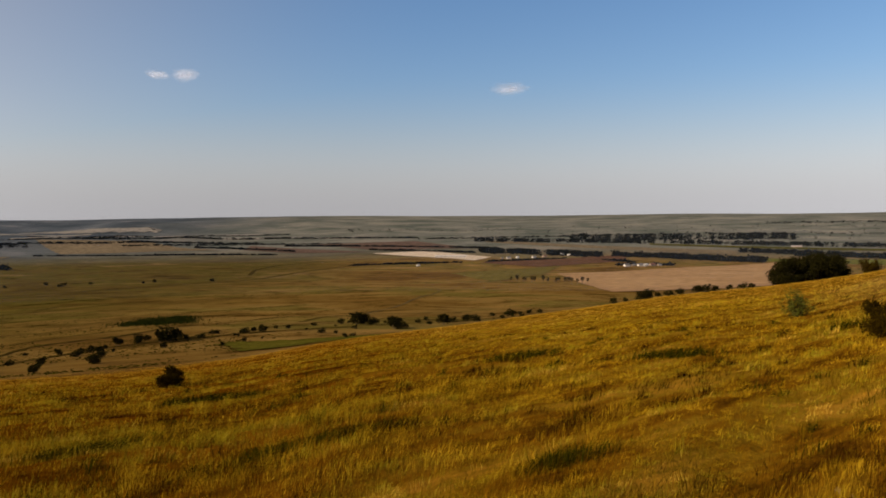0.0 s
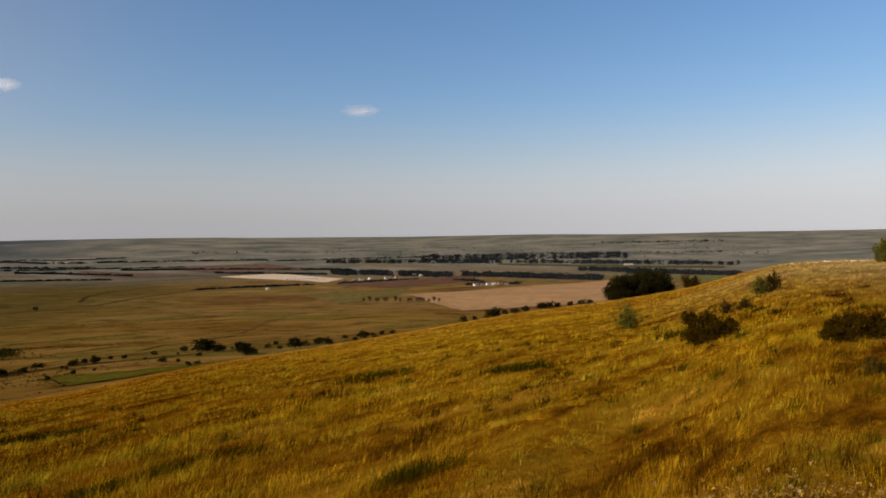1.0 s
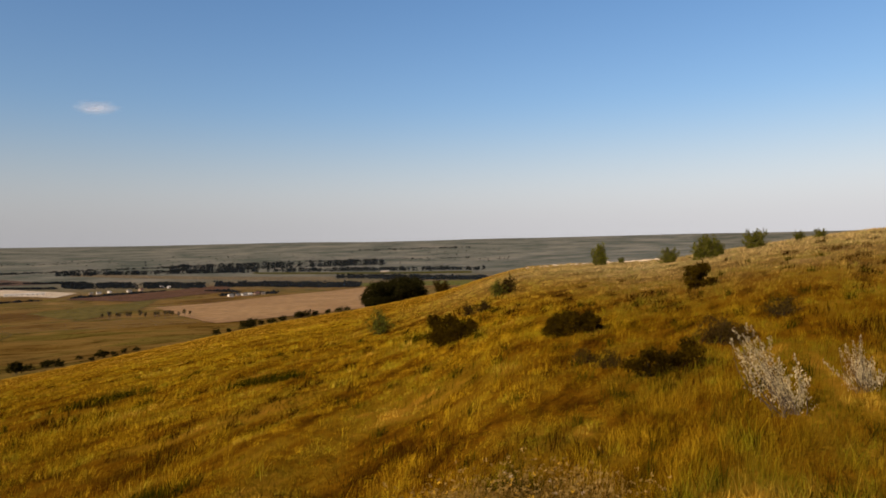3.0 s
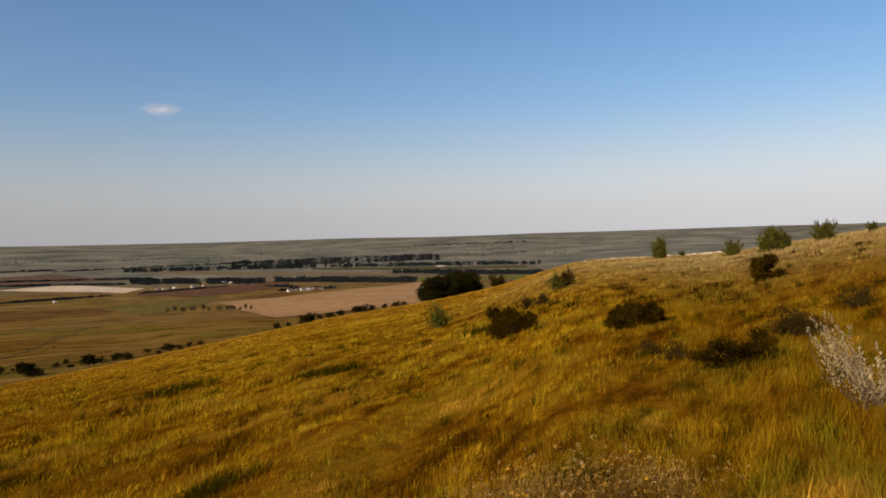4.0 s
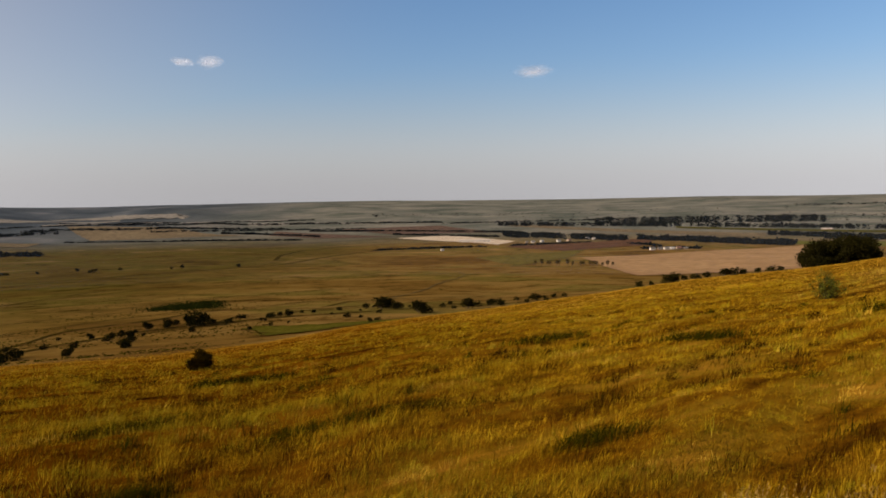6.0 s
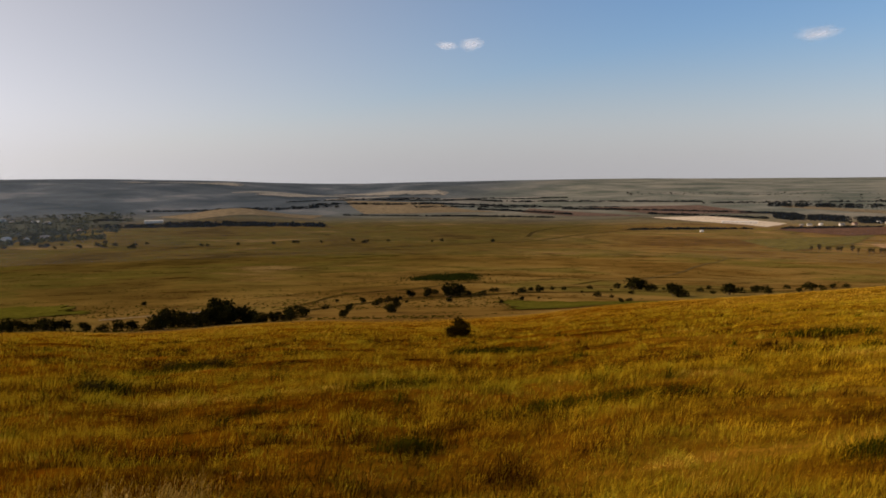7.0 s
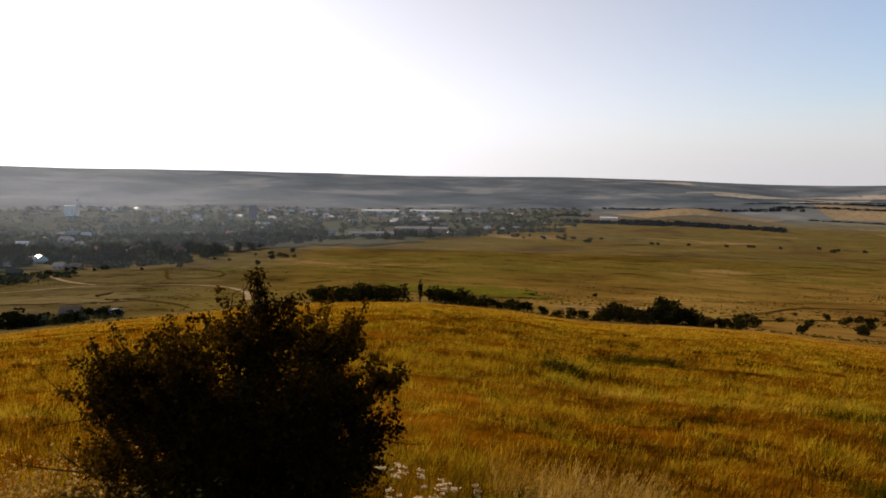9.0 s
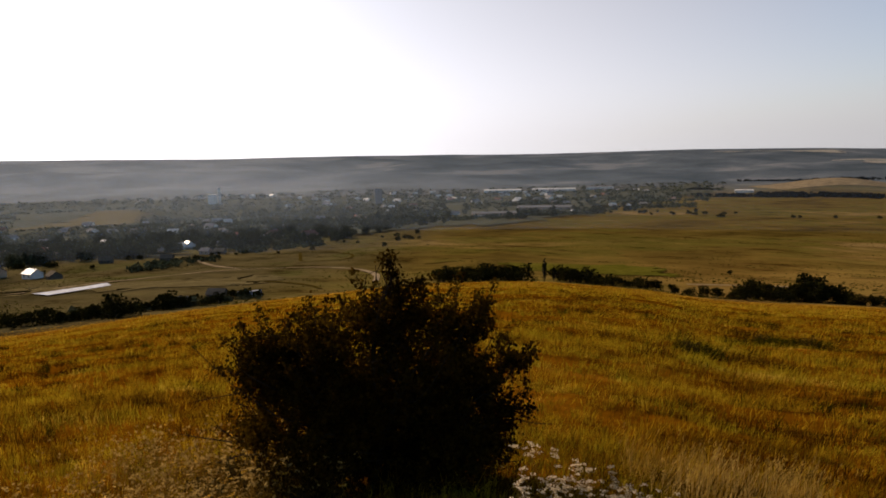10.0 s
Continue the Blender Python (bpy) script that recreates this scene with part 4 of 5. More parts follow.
rows += [(58 - 14 * t, 1010 + 90 * rng.random(), 3 + 3 * rng.random()) for t in rng.random(26)]
rows += [(68 + 31 * t, 545 - 165 * rng.random() ** 1.5 + 4 * (98 - 68 - 31 * t), 2 + 2.4 * rng.random()) for t in rng.random(46)]
put(BUSHES, rows, "dark scattered bush on the dry valley floor", "bush", "valley bushes")
put(THIN, [(-5.6 - 5.8 * i / 15 + 0.13 * rng.normal(), 880 - 25 * i / 15 + 6 * rng.normal(), 5.5 + 5 * rng.random()) for i in range(16)], "thin brownish tree in a row on the meadow", "tree", "tree row")


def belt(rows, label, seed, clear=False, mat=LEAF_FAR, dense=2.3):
    """Far tree belts in one mesh: crowns of ragged leaf clumps along (heading, distance) to (heading, distance), depth, count, height."""
    rng = np.random.default_rng(seed)
    cs, ss = [], []
    for h0, r0, h1, r1, deep, n, tall in rows:
        n = int(n * dense)
        t = rng.random(int(n * 1.4))
        gap = 1.2 * drift(t * (h1 - h0) * 4, t * 3, 1.0, seed + int(r0)) + 0.7 * drift(t * (h1 - h0) * 16, t * 5, 1.0, seed + int(r1)) + 0.5 * rng.normal(size=len(t))
        keep = gap.argsort()[-n:]
        t, gap = t[keep], np.clip(gap[keep], 0, 1)
        sway = drift(t * (h1 - h0) * 5, t * 0, 1.0, seed + 3) * deep * 0.12
        h, r = h0 + (h1 - h0) * t, r0 + (r1 - r0) * t + sway + deep * (rng.random(n) - 0.5)
        a = np.radians(h)
        x, y = -np.sin(a) * r, np.cos(a) * r
        if clear:
            open_land = (h > 89) & (h < 97) & (r > 1010) & (r < 1540)
            x, y, gap, n = x[~open_land], y[~open_land], gap[~open_land], int((~open_land).sum())
        size = tall * (0.30 + 0.45 * gap * rng.random(n) + 0.40 * rng.random(n) ** 2)
        z = heights(x, y)
        for k in range(6):
            d = rng.normal(size=(n, 3)) * [0.5, 0.5, 0.17]
            cs.append(np.stack([x + d[:, 0] * size, y + d[:, 1] * size, z + size * np.clip(0.42 + d[:, 2], 0.08, 1.0)], -1))
            ss.append(size * (0.6 + 0.4 * rng.random(n)))
    v, f = diamonds(np.concatenate(cs), np.concatenate(ss), rng, 0.85)
    tagged(new("far_trees", grid_mesh("far_trees", v, f, mat)), label, "trees", kind="stuff")


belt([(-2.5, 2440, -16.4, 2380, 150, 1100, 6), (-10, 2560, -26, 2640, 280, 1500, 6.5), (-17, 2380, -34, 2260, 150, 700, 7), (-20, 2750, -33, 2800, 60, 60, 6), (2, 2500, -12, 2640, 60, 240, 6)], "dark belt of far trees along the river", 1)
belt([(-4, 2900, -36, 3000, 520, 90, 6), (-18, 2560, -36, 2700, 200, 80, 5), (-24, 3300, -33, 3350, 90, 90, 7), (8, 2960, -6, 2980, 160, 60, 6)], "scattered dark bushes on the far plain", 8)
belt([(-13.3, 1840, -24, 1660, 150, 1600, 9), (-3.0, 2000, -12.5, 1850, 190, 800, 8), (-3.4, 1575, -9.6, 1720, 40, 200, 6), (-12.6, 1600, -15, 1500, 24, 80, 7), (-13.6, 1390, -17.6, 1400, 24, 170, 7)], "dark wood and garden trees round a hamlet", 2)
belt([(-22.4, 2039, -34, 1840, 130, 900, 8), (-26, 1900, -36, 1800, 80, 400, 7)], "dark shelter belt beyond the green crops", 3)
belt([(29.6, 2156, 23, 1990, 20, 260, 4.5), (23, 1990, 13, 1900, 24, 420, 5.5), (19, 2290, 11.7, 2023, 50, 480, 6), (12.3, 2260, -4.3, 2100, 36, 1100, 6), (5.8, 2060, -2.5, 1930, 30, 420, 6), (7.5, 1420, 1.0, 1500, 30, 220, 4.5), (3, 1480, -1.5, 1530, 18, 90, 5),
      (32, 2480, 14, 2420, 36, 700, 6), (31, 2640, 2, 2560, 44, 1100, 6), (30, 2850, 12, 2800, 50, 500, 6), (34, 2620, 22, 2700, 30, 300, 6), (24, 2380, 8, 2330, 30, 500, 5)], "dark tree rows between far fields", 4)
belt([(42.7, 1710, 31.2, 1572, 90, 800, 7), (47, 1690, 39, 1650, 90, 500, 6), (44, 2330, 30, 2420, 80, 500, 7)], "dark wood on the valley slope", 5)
belt([(100, 640, 76, 760, 240, 1500, 7), (80, 800, 66, 1000, 260, 1000, 7), (100, 900, 66, 1300, 420, 1900, 7), (100, 1400, 48, 1750, 360, 2000, 8), (100, 1800, 45, 2000, 260, 1400, 8), (63, 960, 47, 1300, 170, 700, 6), (66, 900, 54, 1060, 60, 360, 6), (64, 1300, 46, 1620, 260, 900, 7), (90, 1000, 66, 1150, 300, 900, 7)], "far village trees and gardens", 6, True, LEAF_VILLAGE, 1.3)
belt([(95, 185, 81, 208, 14, 60, 3.0), (90, 400, 84, 440, 40, 60, 4), (82, 520, 76, 560, 60, 160, 5)], "grey green bushes between gardens", 7, mat=LEAF_VILLAGE)


# ---- the hillside ----
BIG = kind_of("tree", 70, 9, 10, 6500, 0.55, (BARK, LEAF_DARK), 14, 0.04, 1.5, 0.3, parts=("trunk", "crown"))
put([BIG], [(-25.6, 176, 7.4), (-26.5, 184, 7.9), (-27.5, 178, 7.8), (-28.3, 183, 7.1)], "dense dark rounded tree at the hill's edge", "tree", "trees at the edge", 0.12)
def ragged(name, seed, wide, tall, boughs, sprays, leaf, mats, parts=("stem", "foliage"), foot=0.05, droop=0.0, lean=0.0, slim=0.55, thick=0.014, loose=0.045, uneven=0.12):
    """A ragged plant 1 m or so high: many stems from the foot in all directions, leaves along their outer halves."""
    rng = np.random.default_rng(seed)
    thing = new(name)
    lines, pts = [], []
    for i in range(boughs):
        g, e = rng.random() * 2 * math.pi, rng.random() ** 0.8
        long = (0.50 + 0.50 * rng.random()) * (1 if rng.random() < 0.86 else 1.14)
        long *= 1 + uneven * math.sin(2 * g + seed) + 0.6 * uneven * math.sin(5 * g + 2 * seed)
        side = math.cos(e * 1.45)
        tip = np.array([math.cos(g) * side * wide / 2 * long + lean * e, math.sin(g) * side * wide / 2 * long, max(0.06, (0.14 + 0.86 * math.sin(e * 1.5)) * tall * long - droop * side)])
        line = bough((foot * rng.normal(), foot * rng.normal(), -0.05), tip, thick, thick * 0.2, rng, 0.10, 6)
        lines.append(line)
        for _ in range(sprays):
            t = 6 * (0.30 + 0.70 * rng.random() ** 0.8)
            a, b = np.array(line[int(min(t, 5.99))][0]), np.array(line[min(int(t) + 1, 6)][0])
            pts.append(a + (b - a) * (t % 1) + rng.normal(size=3) * loose * (1.5 - 0.13 * t))
    v, f = tubes(lines, 4)
    part(parts[0], grid_mesh(parts[0], v, f, mats[0], True), thing)
    pts = np.array(pts)
    pts[:, 2] = np.maximum(pts[:, 2], leaf * 0.3)
    v, f = diamonds(pts, leaf * (0.6 + 0.8 * rng.random(len(pts))), rng, slim)
    part(parts[1], grid_mesh(parts[1], v, f, mats[1]), thing)
    return dict(ob=thing, tall=tall, used=False)


SHRUB = [ragged("shrub", 80 + i, w, 1.0, 60, 26, 0.07, (BUSH_WOOD, LEAF_BROWN if i == 2 else THORN_LEAF)) for i, w in enumerate((1.5, 1.3, 1.3))]


def lobed(name, seed, wide, tall, count, n, leaf, mats, lean=0.0):
    """A dense thorny bush: stems into a heap of uneven lobes, a few bare twigs standing out of it."""
    rng = np.random.default_rng(seed)
    thing = new(name)
    lobes, lines = [], []
    for i in range(count):
        g, q, z = rng.random() * 2 * math.pi, math.sqrt(rng.random()), rng.random() ** 0.9
        side = wide * 0.40 * q * (1 - 0.55 * z * z)
        s = wide * (0.06 + 0.08 * rng.random())
        lobes.append((math.cos(g) * side + lean * z, math.sin(g) * side, tall * (0.14 + 0.66 * z), s * 1.15, s * 1.15, min(s, tall * 0.22)))
    lobes.append((lean * 0.2, 0, tall * 0.26, wide * 0.27, wide * 0.27, tall * 0.22))
    for l in lobes:
        main = bough((0.05 * rng.normal(), 0.05 * rng.normal(), -0.05), l[:3], 0.018, 0.005, rng, 0.10, 5)
        lines.append(main)
        for _ in range(4):
            d = rng.normal(size=3) * np.array(l[3:])
            lines.append(bough(l[:3], np.array(l[:3]) + d * 0.9, 0.005, 0.0015, rng, 0.1, 3))
    v, f = tubes(lines, 4)
    part("stem", grid_mesh("stem", v, f, mats[0], True), thing)
    c = in_lobes(lobes, n // 6, rng, 0.35)
    pts = np.repeat(c, 6, 0) + rng.normal(size=(len(c) * 6, 3)) * leaf * 0.6
    pts[:, 2] = np.maximum(pts[:, 2], leaf * 0.3)
    v, f = diamonds(pts, leaf * (0.6 + 0.8 * rng.random(len(pts))), rng, 0.6)
    part("foliage", grid_mesh("foliage", v, f, mats[1]), thing)
    return dict(ob=thing, tall=tall, used=False)


THORN = [lobed("thorn_bush", 90 + i, w, 1.0, c, 5400, 0.062, (BUSH_WOOD, THORN_LEAF), k) for i, (w, c, k) in enumerate(((1.6, 13, -0.34), (2.1, 18, 0.2), (1.6, 12, 0.2)))]
SMALL = [ragged("small_tree", 95 + i, w, 2.0, 120, 60, 0.11, (BARK, LEAF_LIT), ("trunk", "crown"), 0.08, thick=0.03, loose=0.07) for i, w in enumerate((1.5, 2.9))]
WEEDS = ragged("weed_patch", 98, 2.6, 1.0, 60, 26, 0.09, (BUSH_WOOD, LEAF_BROWN), ("stem", "leaves"), 0.4, thick=0.012, loose=0.1)
THIN_SHRUB = ragged("thin_shrub", 99, 1.0, 1.0, 42, 34, 0.055, (BUSH_WOOD, LEAF_LIT), thick=0.010)
put([THIN_SHRUB], [(-26.1, 29, 1.3), (-35.6, 28.4, 0.9)], "thin brown open shrub in dry grass", "shrub", "thin shrubs")
put(SHRUB, [(-30.5, 150, 3.2), (-31.0, 152, 2.4)], "dark shrub at the hill's edge", "shrub", "edge shrubs")
put(BUSHES, [(-13.3, 150, 1.4), (-14.2, 151, 1.0), (-15.4, 152, 1.9), (-15.9, 153, 2.1), (-16.6, 152, 1.3), (-17.4, 153, 1.4), (-18.2, 154, 1.4), (-19.4, 155, 1.8), (-20.0, 156, 1.9), (-20.7, 157, 1.3), (-21.7, 158, 1.2), (-22.6, 160, 1.4), (-23.2, 162, 1.1)], "low dark bush along the hill's edge", "bush", "edge bushes", 0.02)
put(SHRUB, [(-36.4, 28.8, 0.8, 2), (-33.3, 23.6, 0.5, 2), (-34.6, 23.0, 0.45, 2)], "small shrub in the dry hillside grass", "shrub", "hillside shrubs")
put(THORN, [(21.2, 33.9, 1.05, 0), (20.7, 34.2, 0.8, 1), (-31.3, 17.2, 0.82, 2), (-32.6, 16.9, 0.5, 1), (-33.4, 17.6, 0.42, 0), (-39.9, 13.6, 0.34, 0), (-41.0, 13.9, 0.46, 2), (-42.0, 13.6, 0.44, 1), (-42.9, 13.9, 0.40, 0), (-40.5, 13.1, 0.30, 1), (-50.6, 21.1, 0.8, 2), (-48.4, 9.0, 0.36, 1), (-50.2, 9.2, 0.40, 0)], "dark dense thorn bush in the hillside grass", "shrub", "thorn bushes")
put(SMALL, [(-43.2, 60, 1.9, 0), (-48.4, 50, 1.1, 1), (-51.0, 44, 1.5, 1), (-51.9, 45, 1.0, 0), (-54.4, 48, 1.25, 1), (-57.3, 48, 0.6, 1), (-58.6, 47, 0.6, 1), (-44.8, 72, 0.6, 1)], "small green tree on the hill's crest", "tree", "crest trees", 0.05)


put([WEEDS], [(-56.9, 12.3, 0.30), (-52.6, 10.8, 0.34), (-53.6, 10.5, 0.30), (-45.0, 9.9, 0.22), (-43.0, 10.4, 0.22), (43.2, 20.6, 0.34), (40.2, 20.2, 0.34), (48.6, 15.6, 0.3), (-34.5, 23.2, 0.3), (82.5, 5.9, 0.34), (85.5, 6.3, 0.30), (80.5, 5.3, 0.26), (88, 6.0, 0.24)], "low dark brown weed patch in the grass", "weeds", "weed patches")


def rock(seed):
    r = np.random.default_rng(seed)
    bm = bmesh.new()
    bmesh.ops.create_icosphere(bm, subdivisions=2, radius=1.0)
    for v in bm.verts:
        k = 1 + 0.35 * noise.noise(v.co * 1.3 + Vector((seed * 7.0, 0, 0))) + 0.15 * noise.noise(v.co * 3.1 + Vector((seed * 3.0, 5, 0)))
        v.co = Vector((v.co.x * 1.5, v.co.y, max(-0.5, v.co.z * 0.6))) * k
    me = bpy.data.meshes.new("rock")
    bm.to_mesh(me), bm.free()
    me.materials.append(ROCK)
    return me


ROCKS = [rock(i) for i in range(4)]
rng = np.random.default_rng(8)
for i in range(46):
    t = i / 45
    t = t + 0.03 * math.sin(9 * t) + 0.012 * rng.normal()
    ob = new("rock", ROCKS[i % 4])
    ob.matrix_basis = at(-37.8 - 9.4 * t, 78 + 2.2 * rng.normal(), 0.05 + 0.10 * t * rng.random() + 0.17 * rng.random() ** 2, rng.random() * 40 - 20 - 42)
    tagged(ob, "pale limestone rock showing in the turf", "rock", "rock outcrop")


def great_bush():
    """The broad dark bush: many stems from one foot, a dome of small leaves, one shoot standing up."""
    rng = np.random.default_rng(77)
    lobes = [(0.0, 0, 0.75, 0.62, 0.55, 0.60), (-0.45, 0.05, 0.65, 0.50, 0.5, 0.50), (0.45, 0, 0.65, 0.42, 0.5, 0.55), (-0.82, 0, 0.86, 0.30, 0.3, 0.30), (-0.86, 0.1, 1.08, 0.22, 0.26, 0.16),
             (-0.48, -0.1, 1.18, 0.20, 0.28, 0.22), (-0.08, 0, 1.28, 0.24, 0.28, 0.22), (0.24, 0, 1.34, 0.20, 0.25, 0.19), (0.50, 0.1, 1.20, 0.24, 0.25, 0.22), (0.70, 0, 1.24, 0.12, 0.2, 0.16),
             (0.72, 0, 0.82, 0.22, 0.25, 0.28), (1.02, 0.05, 0.92, 0.13, 0.16, 0.07), (0.90, -0.1, 0.55, 0.18, 0.2, 0.14), (0.78, -0.1, 0.30, 0.24, 0.2, 0.22), (-1.04, 0, 0.94, 0.13, 0.16, 0.18),
             (-1.02, 0.1, 0.46, 0.18, 0.3, 0.14), (-0.5, -0.3, 0.35, 0.5, 0.4, 0.35), (0.4, -0.3, 0.3, 0.5, 0.4, 0.3), (0.0, 0.0, 0.28, 0.42, 0.4, 0.30), (0.11, 0, 1.50, 0.10, 0.08, 0.10), (0.06, 0, 1.66, 0.035, 0.05, 0.10), (0.03, 0, 1.78, 0.055, 0.06, 0.06)]
    thing = new("great_bush")
    lines = []
    for l in lobes:
        foot = (rng.normal() * 0.16, rng.normal() * 0.14, -0.1)
        main = bough(foot, l[:3], 0.022, 0.007, rng, 0.10, 6)
        lines.append(main)
        for _ in range(9):
            tip = np.array(l[:3]) + rng.normal(size=3) * np.array(l[3:]) * 0.75
            lines.append(bough(main[int(rng.integers(3, 7))][0], tip, 0.007, 0.002, rng, 0.12, 4))
    lines += [bough((-0.9, 0, 0.35), (-1.55, -0.1, 0.52), 0.010, 0.003, rng, 0.08, 5), bough((-0.9, 0, 0.25), (-1.35, 0.1, 0.20), 0.008, 0.003, rng, 0.09, 5), bough((-1.2, 0, 0.43), (-1.34, 0, 0.54), 0.003, 0.002, rng), bough((-1.3, 0, 0.46), (-1.5, 0.05, 0.42), 0.003, 0.002, rng)]
    shoots = []
    for _ in range(150):
        l = lobes[int(rng.integers(16))]
        d = rng.normal(size=3)
        d[2] = abs(d[2]) * 0.9
        d /= np.linalg.norm(d)
        a = np.array(l[:3]) + d * np.array(l[3:]) * 0.8
        b = a + (d + [0, 0, 0.35]) * (0.06 + 0.14 * rng.random())
        line = bough(a, b, 0.004, 0.0015, rng, 0.1, 4)
        lines.append(line)
        shoots += [np.array(line[k][0]) for k in (1, 2, 3, 4, 4)]
    v, f = tubes(lines, 5)
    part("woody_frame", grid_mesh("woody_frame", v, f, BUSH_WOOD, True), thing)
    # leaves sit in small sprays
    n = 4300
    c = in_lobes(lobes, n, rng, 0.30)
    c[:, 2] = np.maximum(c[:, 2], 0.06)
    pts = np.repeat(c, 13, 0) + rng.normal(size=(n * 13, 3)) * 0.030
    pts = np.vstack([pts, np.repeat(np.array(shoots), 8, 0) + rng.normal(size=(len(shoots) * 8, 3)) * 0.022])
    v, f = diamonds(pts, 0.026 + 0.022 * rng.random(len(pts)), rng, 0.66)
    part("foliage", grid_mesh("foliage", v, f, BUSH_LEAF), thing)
    thing.matrix_basis = at(74.3, 5.8, 1.0, 72)
    tagged(thing, "broad dark leafy bush seen against the light", "bush")


great_bush()


def silver_bush(heading, r, tall, turn, seed):
    rng = np.random.default_rng(seed)
    thing = new("silver_bush")
    lines, tips, ways = [], [], []
    for i in range(30):
        t = rng.random()
        tip = np.array([-0.50 + 0.72 * t + 0.04 * rng.normal(), 0.20 * rng.normal(), (0.98 - 0.55 * t) * (0.45 + 0.55 * rng.random())])
        line = bough((0.10 * rng.normal() + 0.05, 0.06 * rng.normal(), -0.05), tip, 0.006, 0.002, rng, 0.07, 6)
        lines.append(line)
        low = np.array(line[2][0])
        way = (tip - low) / np.linalg.norm(tip - low)
        for k in range(84):
            u = k / 83
            tips.append(low + (tip - low) * u + rng.normal(size=3) * 0.036 * (1.2 - u))
            ways.append(way * 0.4 + rng.normal(size=3) * 0.5 + [-0.1, 0, 0.4])
    v, f = tubes(lines, 4)
    part("stem", grid_mesh("stem", v, f, BARK, True), thing)
    v, f = diamonds(np.array(tips), 0.020 + 0.018 * rng.random(len(tips)), rng, 0.30, np.array(ways))
    part("foliage", grid_mesh("foliage", v, f, LEAF_SILVER), thing)
    thing.matrix_basis = at(heading, r, tall, turn)
    tagged(thing, "pale silvery leaved bush in the grass", "bush", "silver bushes")


silver_bush(-58.0, 6.5, 0.80, -58, 3)
silver_bush(-62.4, 7.3, 0.55, 20, 4)


# ---- grass ----
def blade_mesh(name, x, y, h, w, lean, mat, label, rng, bent):
    """Blades at arrays of places: height, width and the way their tips hang over; bent ones have two pieces."""
    n = len(x)
    g = rng.random(n) * 2 * math.pi
    s = np.stack([np.cos(g), np.sin(g), 0 * g], -1) * w[:, None] / 2
    foot = np.stack([x, y, heights(x, y) - 0.03], -1)
    over = np.stack([lean[:, 0] * h, lean[:, 1] * h, 0 * h], -1)
    up = np.stack([0 * h, 0 * h, h], -1)
    tip = foot + over + up
    if bent:
        mid = foot + over * 0.35 + up * 0.55
        v = np.stack([foot - s, foot + s, mid + s * 0.8, mid - s * 0.8, tip + s * 0.15, tip - s * 0.15], 1).reshape(-1, 3)
        k = np.arange(n) * 6
        f = np.concatenate([np.stack([k, k + 1, k + 2, k + 3], -1), np.stack([k + 3, k + 2, k + 4, k + 5], -1)])
    else:
        v = np.stack([foot - s, foot + s, tip + s * 0.3, tip - s * 0.3], 1).reshape(-1, 3)
        f = np.arange(4 * n).reshape(-1, 4)
    tagged(new(name, grid_mesh(name, v, f, mat)), label, "grass", kind="stuff")
    return tip


WIND = np.array([0.20, 0.06])  # all the grass leans a little with the wind


def strewn(count, r0, r1, rng, power=0.9, h0=-66.0, h1=107.0):
    a = np.radians(h0 + (h1 - h0) * rng.random(count))
    r = r0 * (r1 / r0) ** (rng.random(count) ** power)
    return -np.sin(a) * r, np.cos(a) * r, r


def grazed(x):
    """The grass is shorter on the slope towards +x."""
    return 1 - 0.26 * np.clip((x + 1) / 5, 0, 1)


def sward(name, count, r0, r1, tall, wide, mat, label, seed, bent, h0=-66.0, h1=107.0):
    """The short even grass between the tussocks."""
    rng = np.random.default_rng(seed)
    x, y, r = strewn(count, r0, r1, rng, 0.9, h0, h1)
    h = tall * (0.5 + 0.6 * rng.random(count)) * (1 + 0.5 * drift(x, y, 1.6, 5)) * grazed(x)
    w = wide * (0.7 + 0.6 * rng.random(count)) * np.maximum(1, r / 7)
    blade_mesh(name, x, y, h, w, WIND + rng.normal(size=(count, 2)) * 0.22, mat, label, rng, bent)


def tussocks(name, count, each, r0, r1, tall, wide, mat, label, seed, bent, power=0.9):
    """Clumps of long grass that part outwards, thickest along the drifts."""
    rng = np.random.default_rng(seed)
    x, y, r = strewn(int(count * 1.3), r0, r1, rng, power)
    keep = (0.55 * drift(x, y, 1.7, 5) + 0.6 * drift(x, y, 0.62, 8) + 0.45 * drift(x, y, 0.27, 19) + 0.45 * rng.normal(size=len(x))).argsort()[-count:]
    x, y, r = x[keep], y[keep], r[keep]
    size = (0.6 + 0.5 * rng.random(count)) * (0.85 + 0.25 * drift(x, y, 2.6, 11) + 0.25 * drift(x, y, 0.9, 8)) * np.maximum(1, r / 18) ** 0.15 * grazed(x)
    x, y, r, size = (np.repeat(k, each) for k in (x, y, r, size))
    n = len(x)
    g, q = rng.random(n) * 2 * math.pi, np.sqrt(rng.random(n))
    out = np.stack([np.cos(g), np.sin(g)], -1) * q[:, None]
    h = tall * size * (1.05 - 0.45 * q) * (0.75 + 0.4 * rng.random(n))
    w = wide * (0.7 + 0.6 * rng.random(n)) * np.maximum(1, r / 7)
    wide_of = 0.10 * size * (1 + r / 14)  # farther off the clumps run together
    blade_mesh(name, x + out[:, 0] * wide_of, y + out[:, 1] * wide_of, h, w, WIND + out * 0.55 + rng.normal(size=(n, 2)) * 0.10, mat, label, rng, bent)


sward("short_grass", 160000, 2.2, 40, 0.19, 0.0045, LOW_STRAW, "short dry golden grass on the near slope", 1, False)
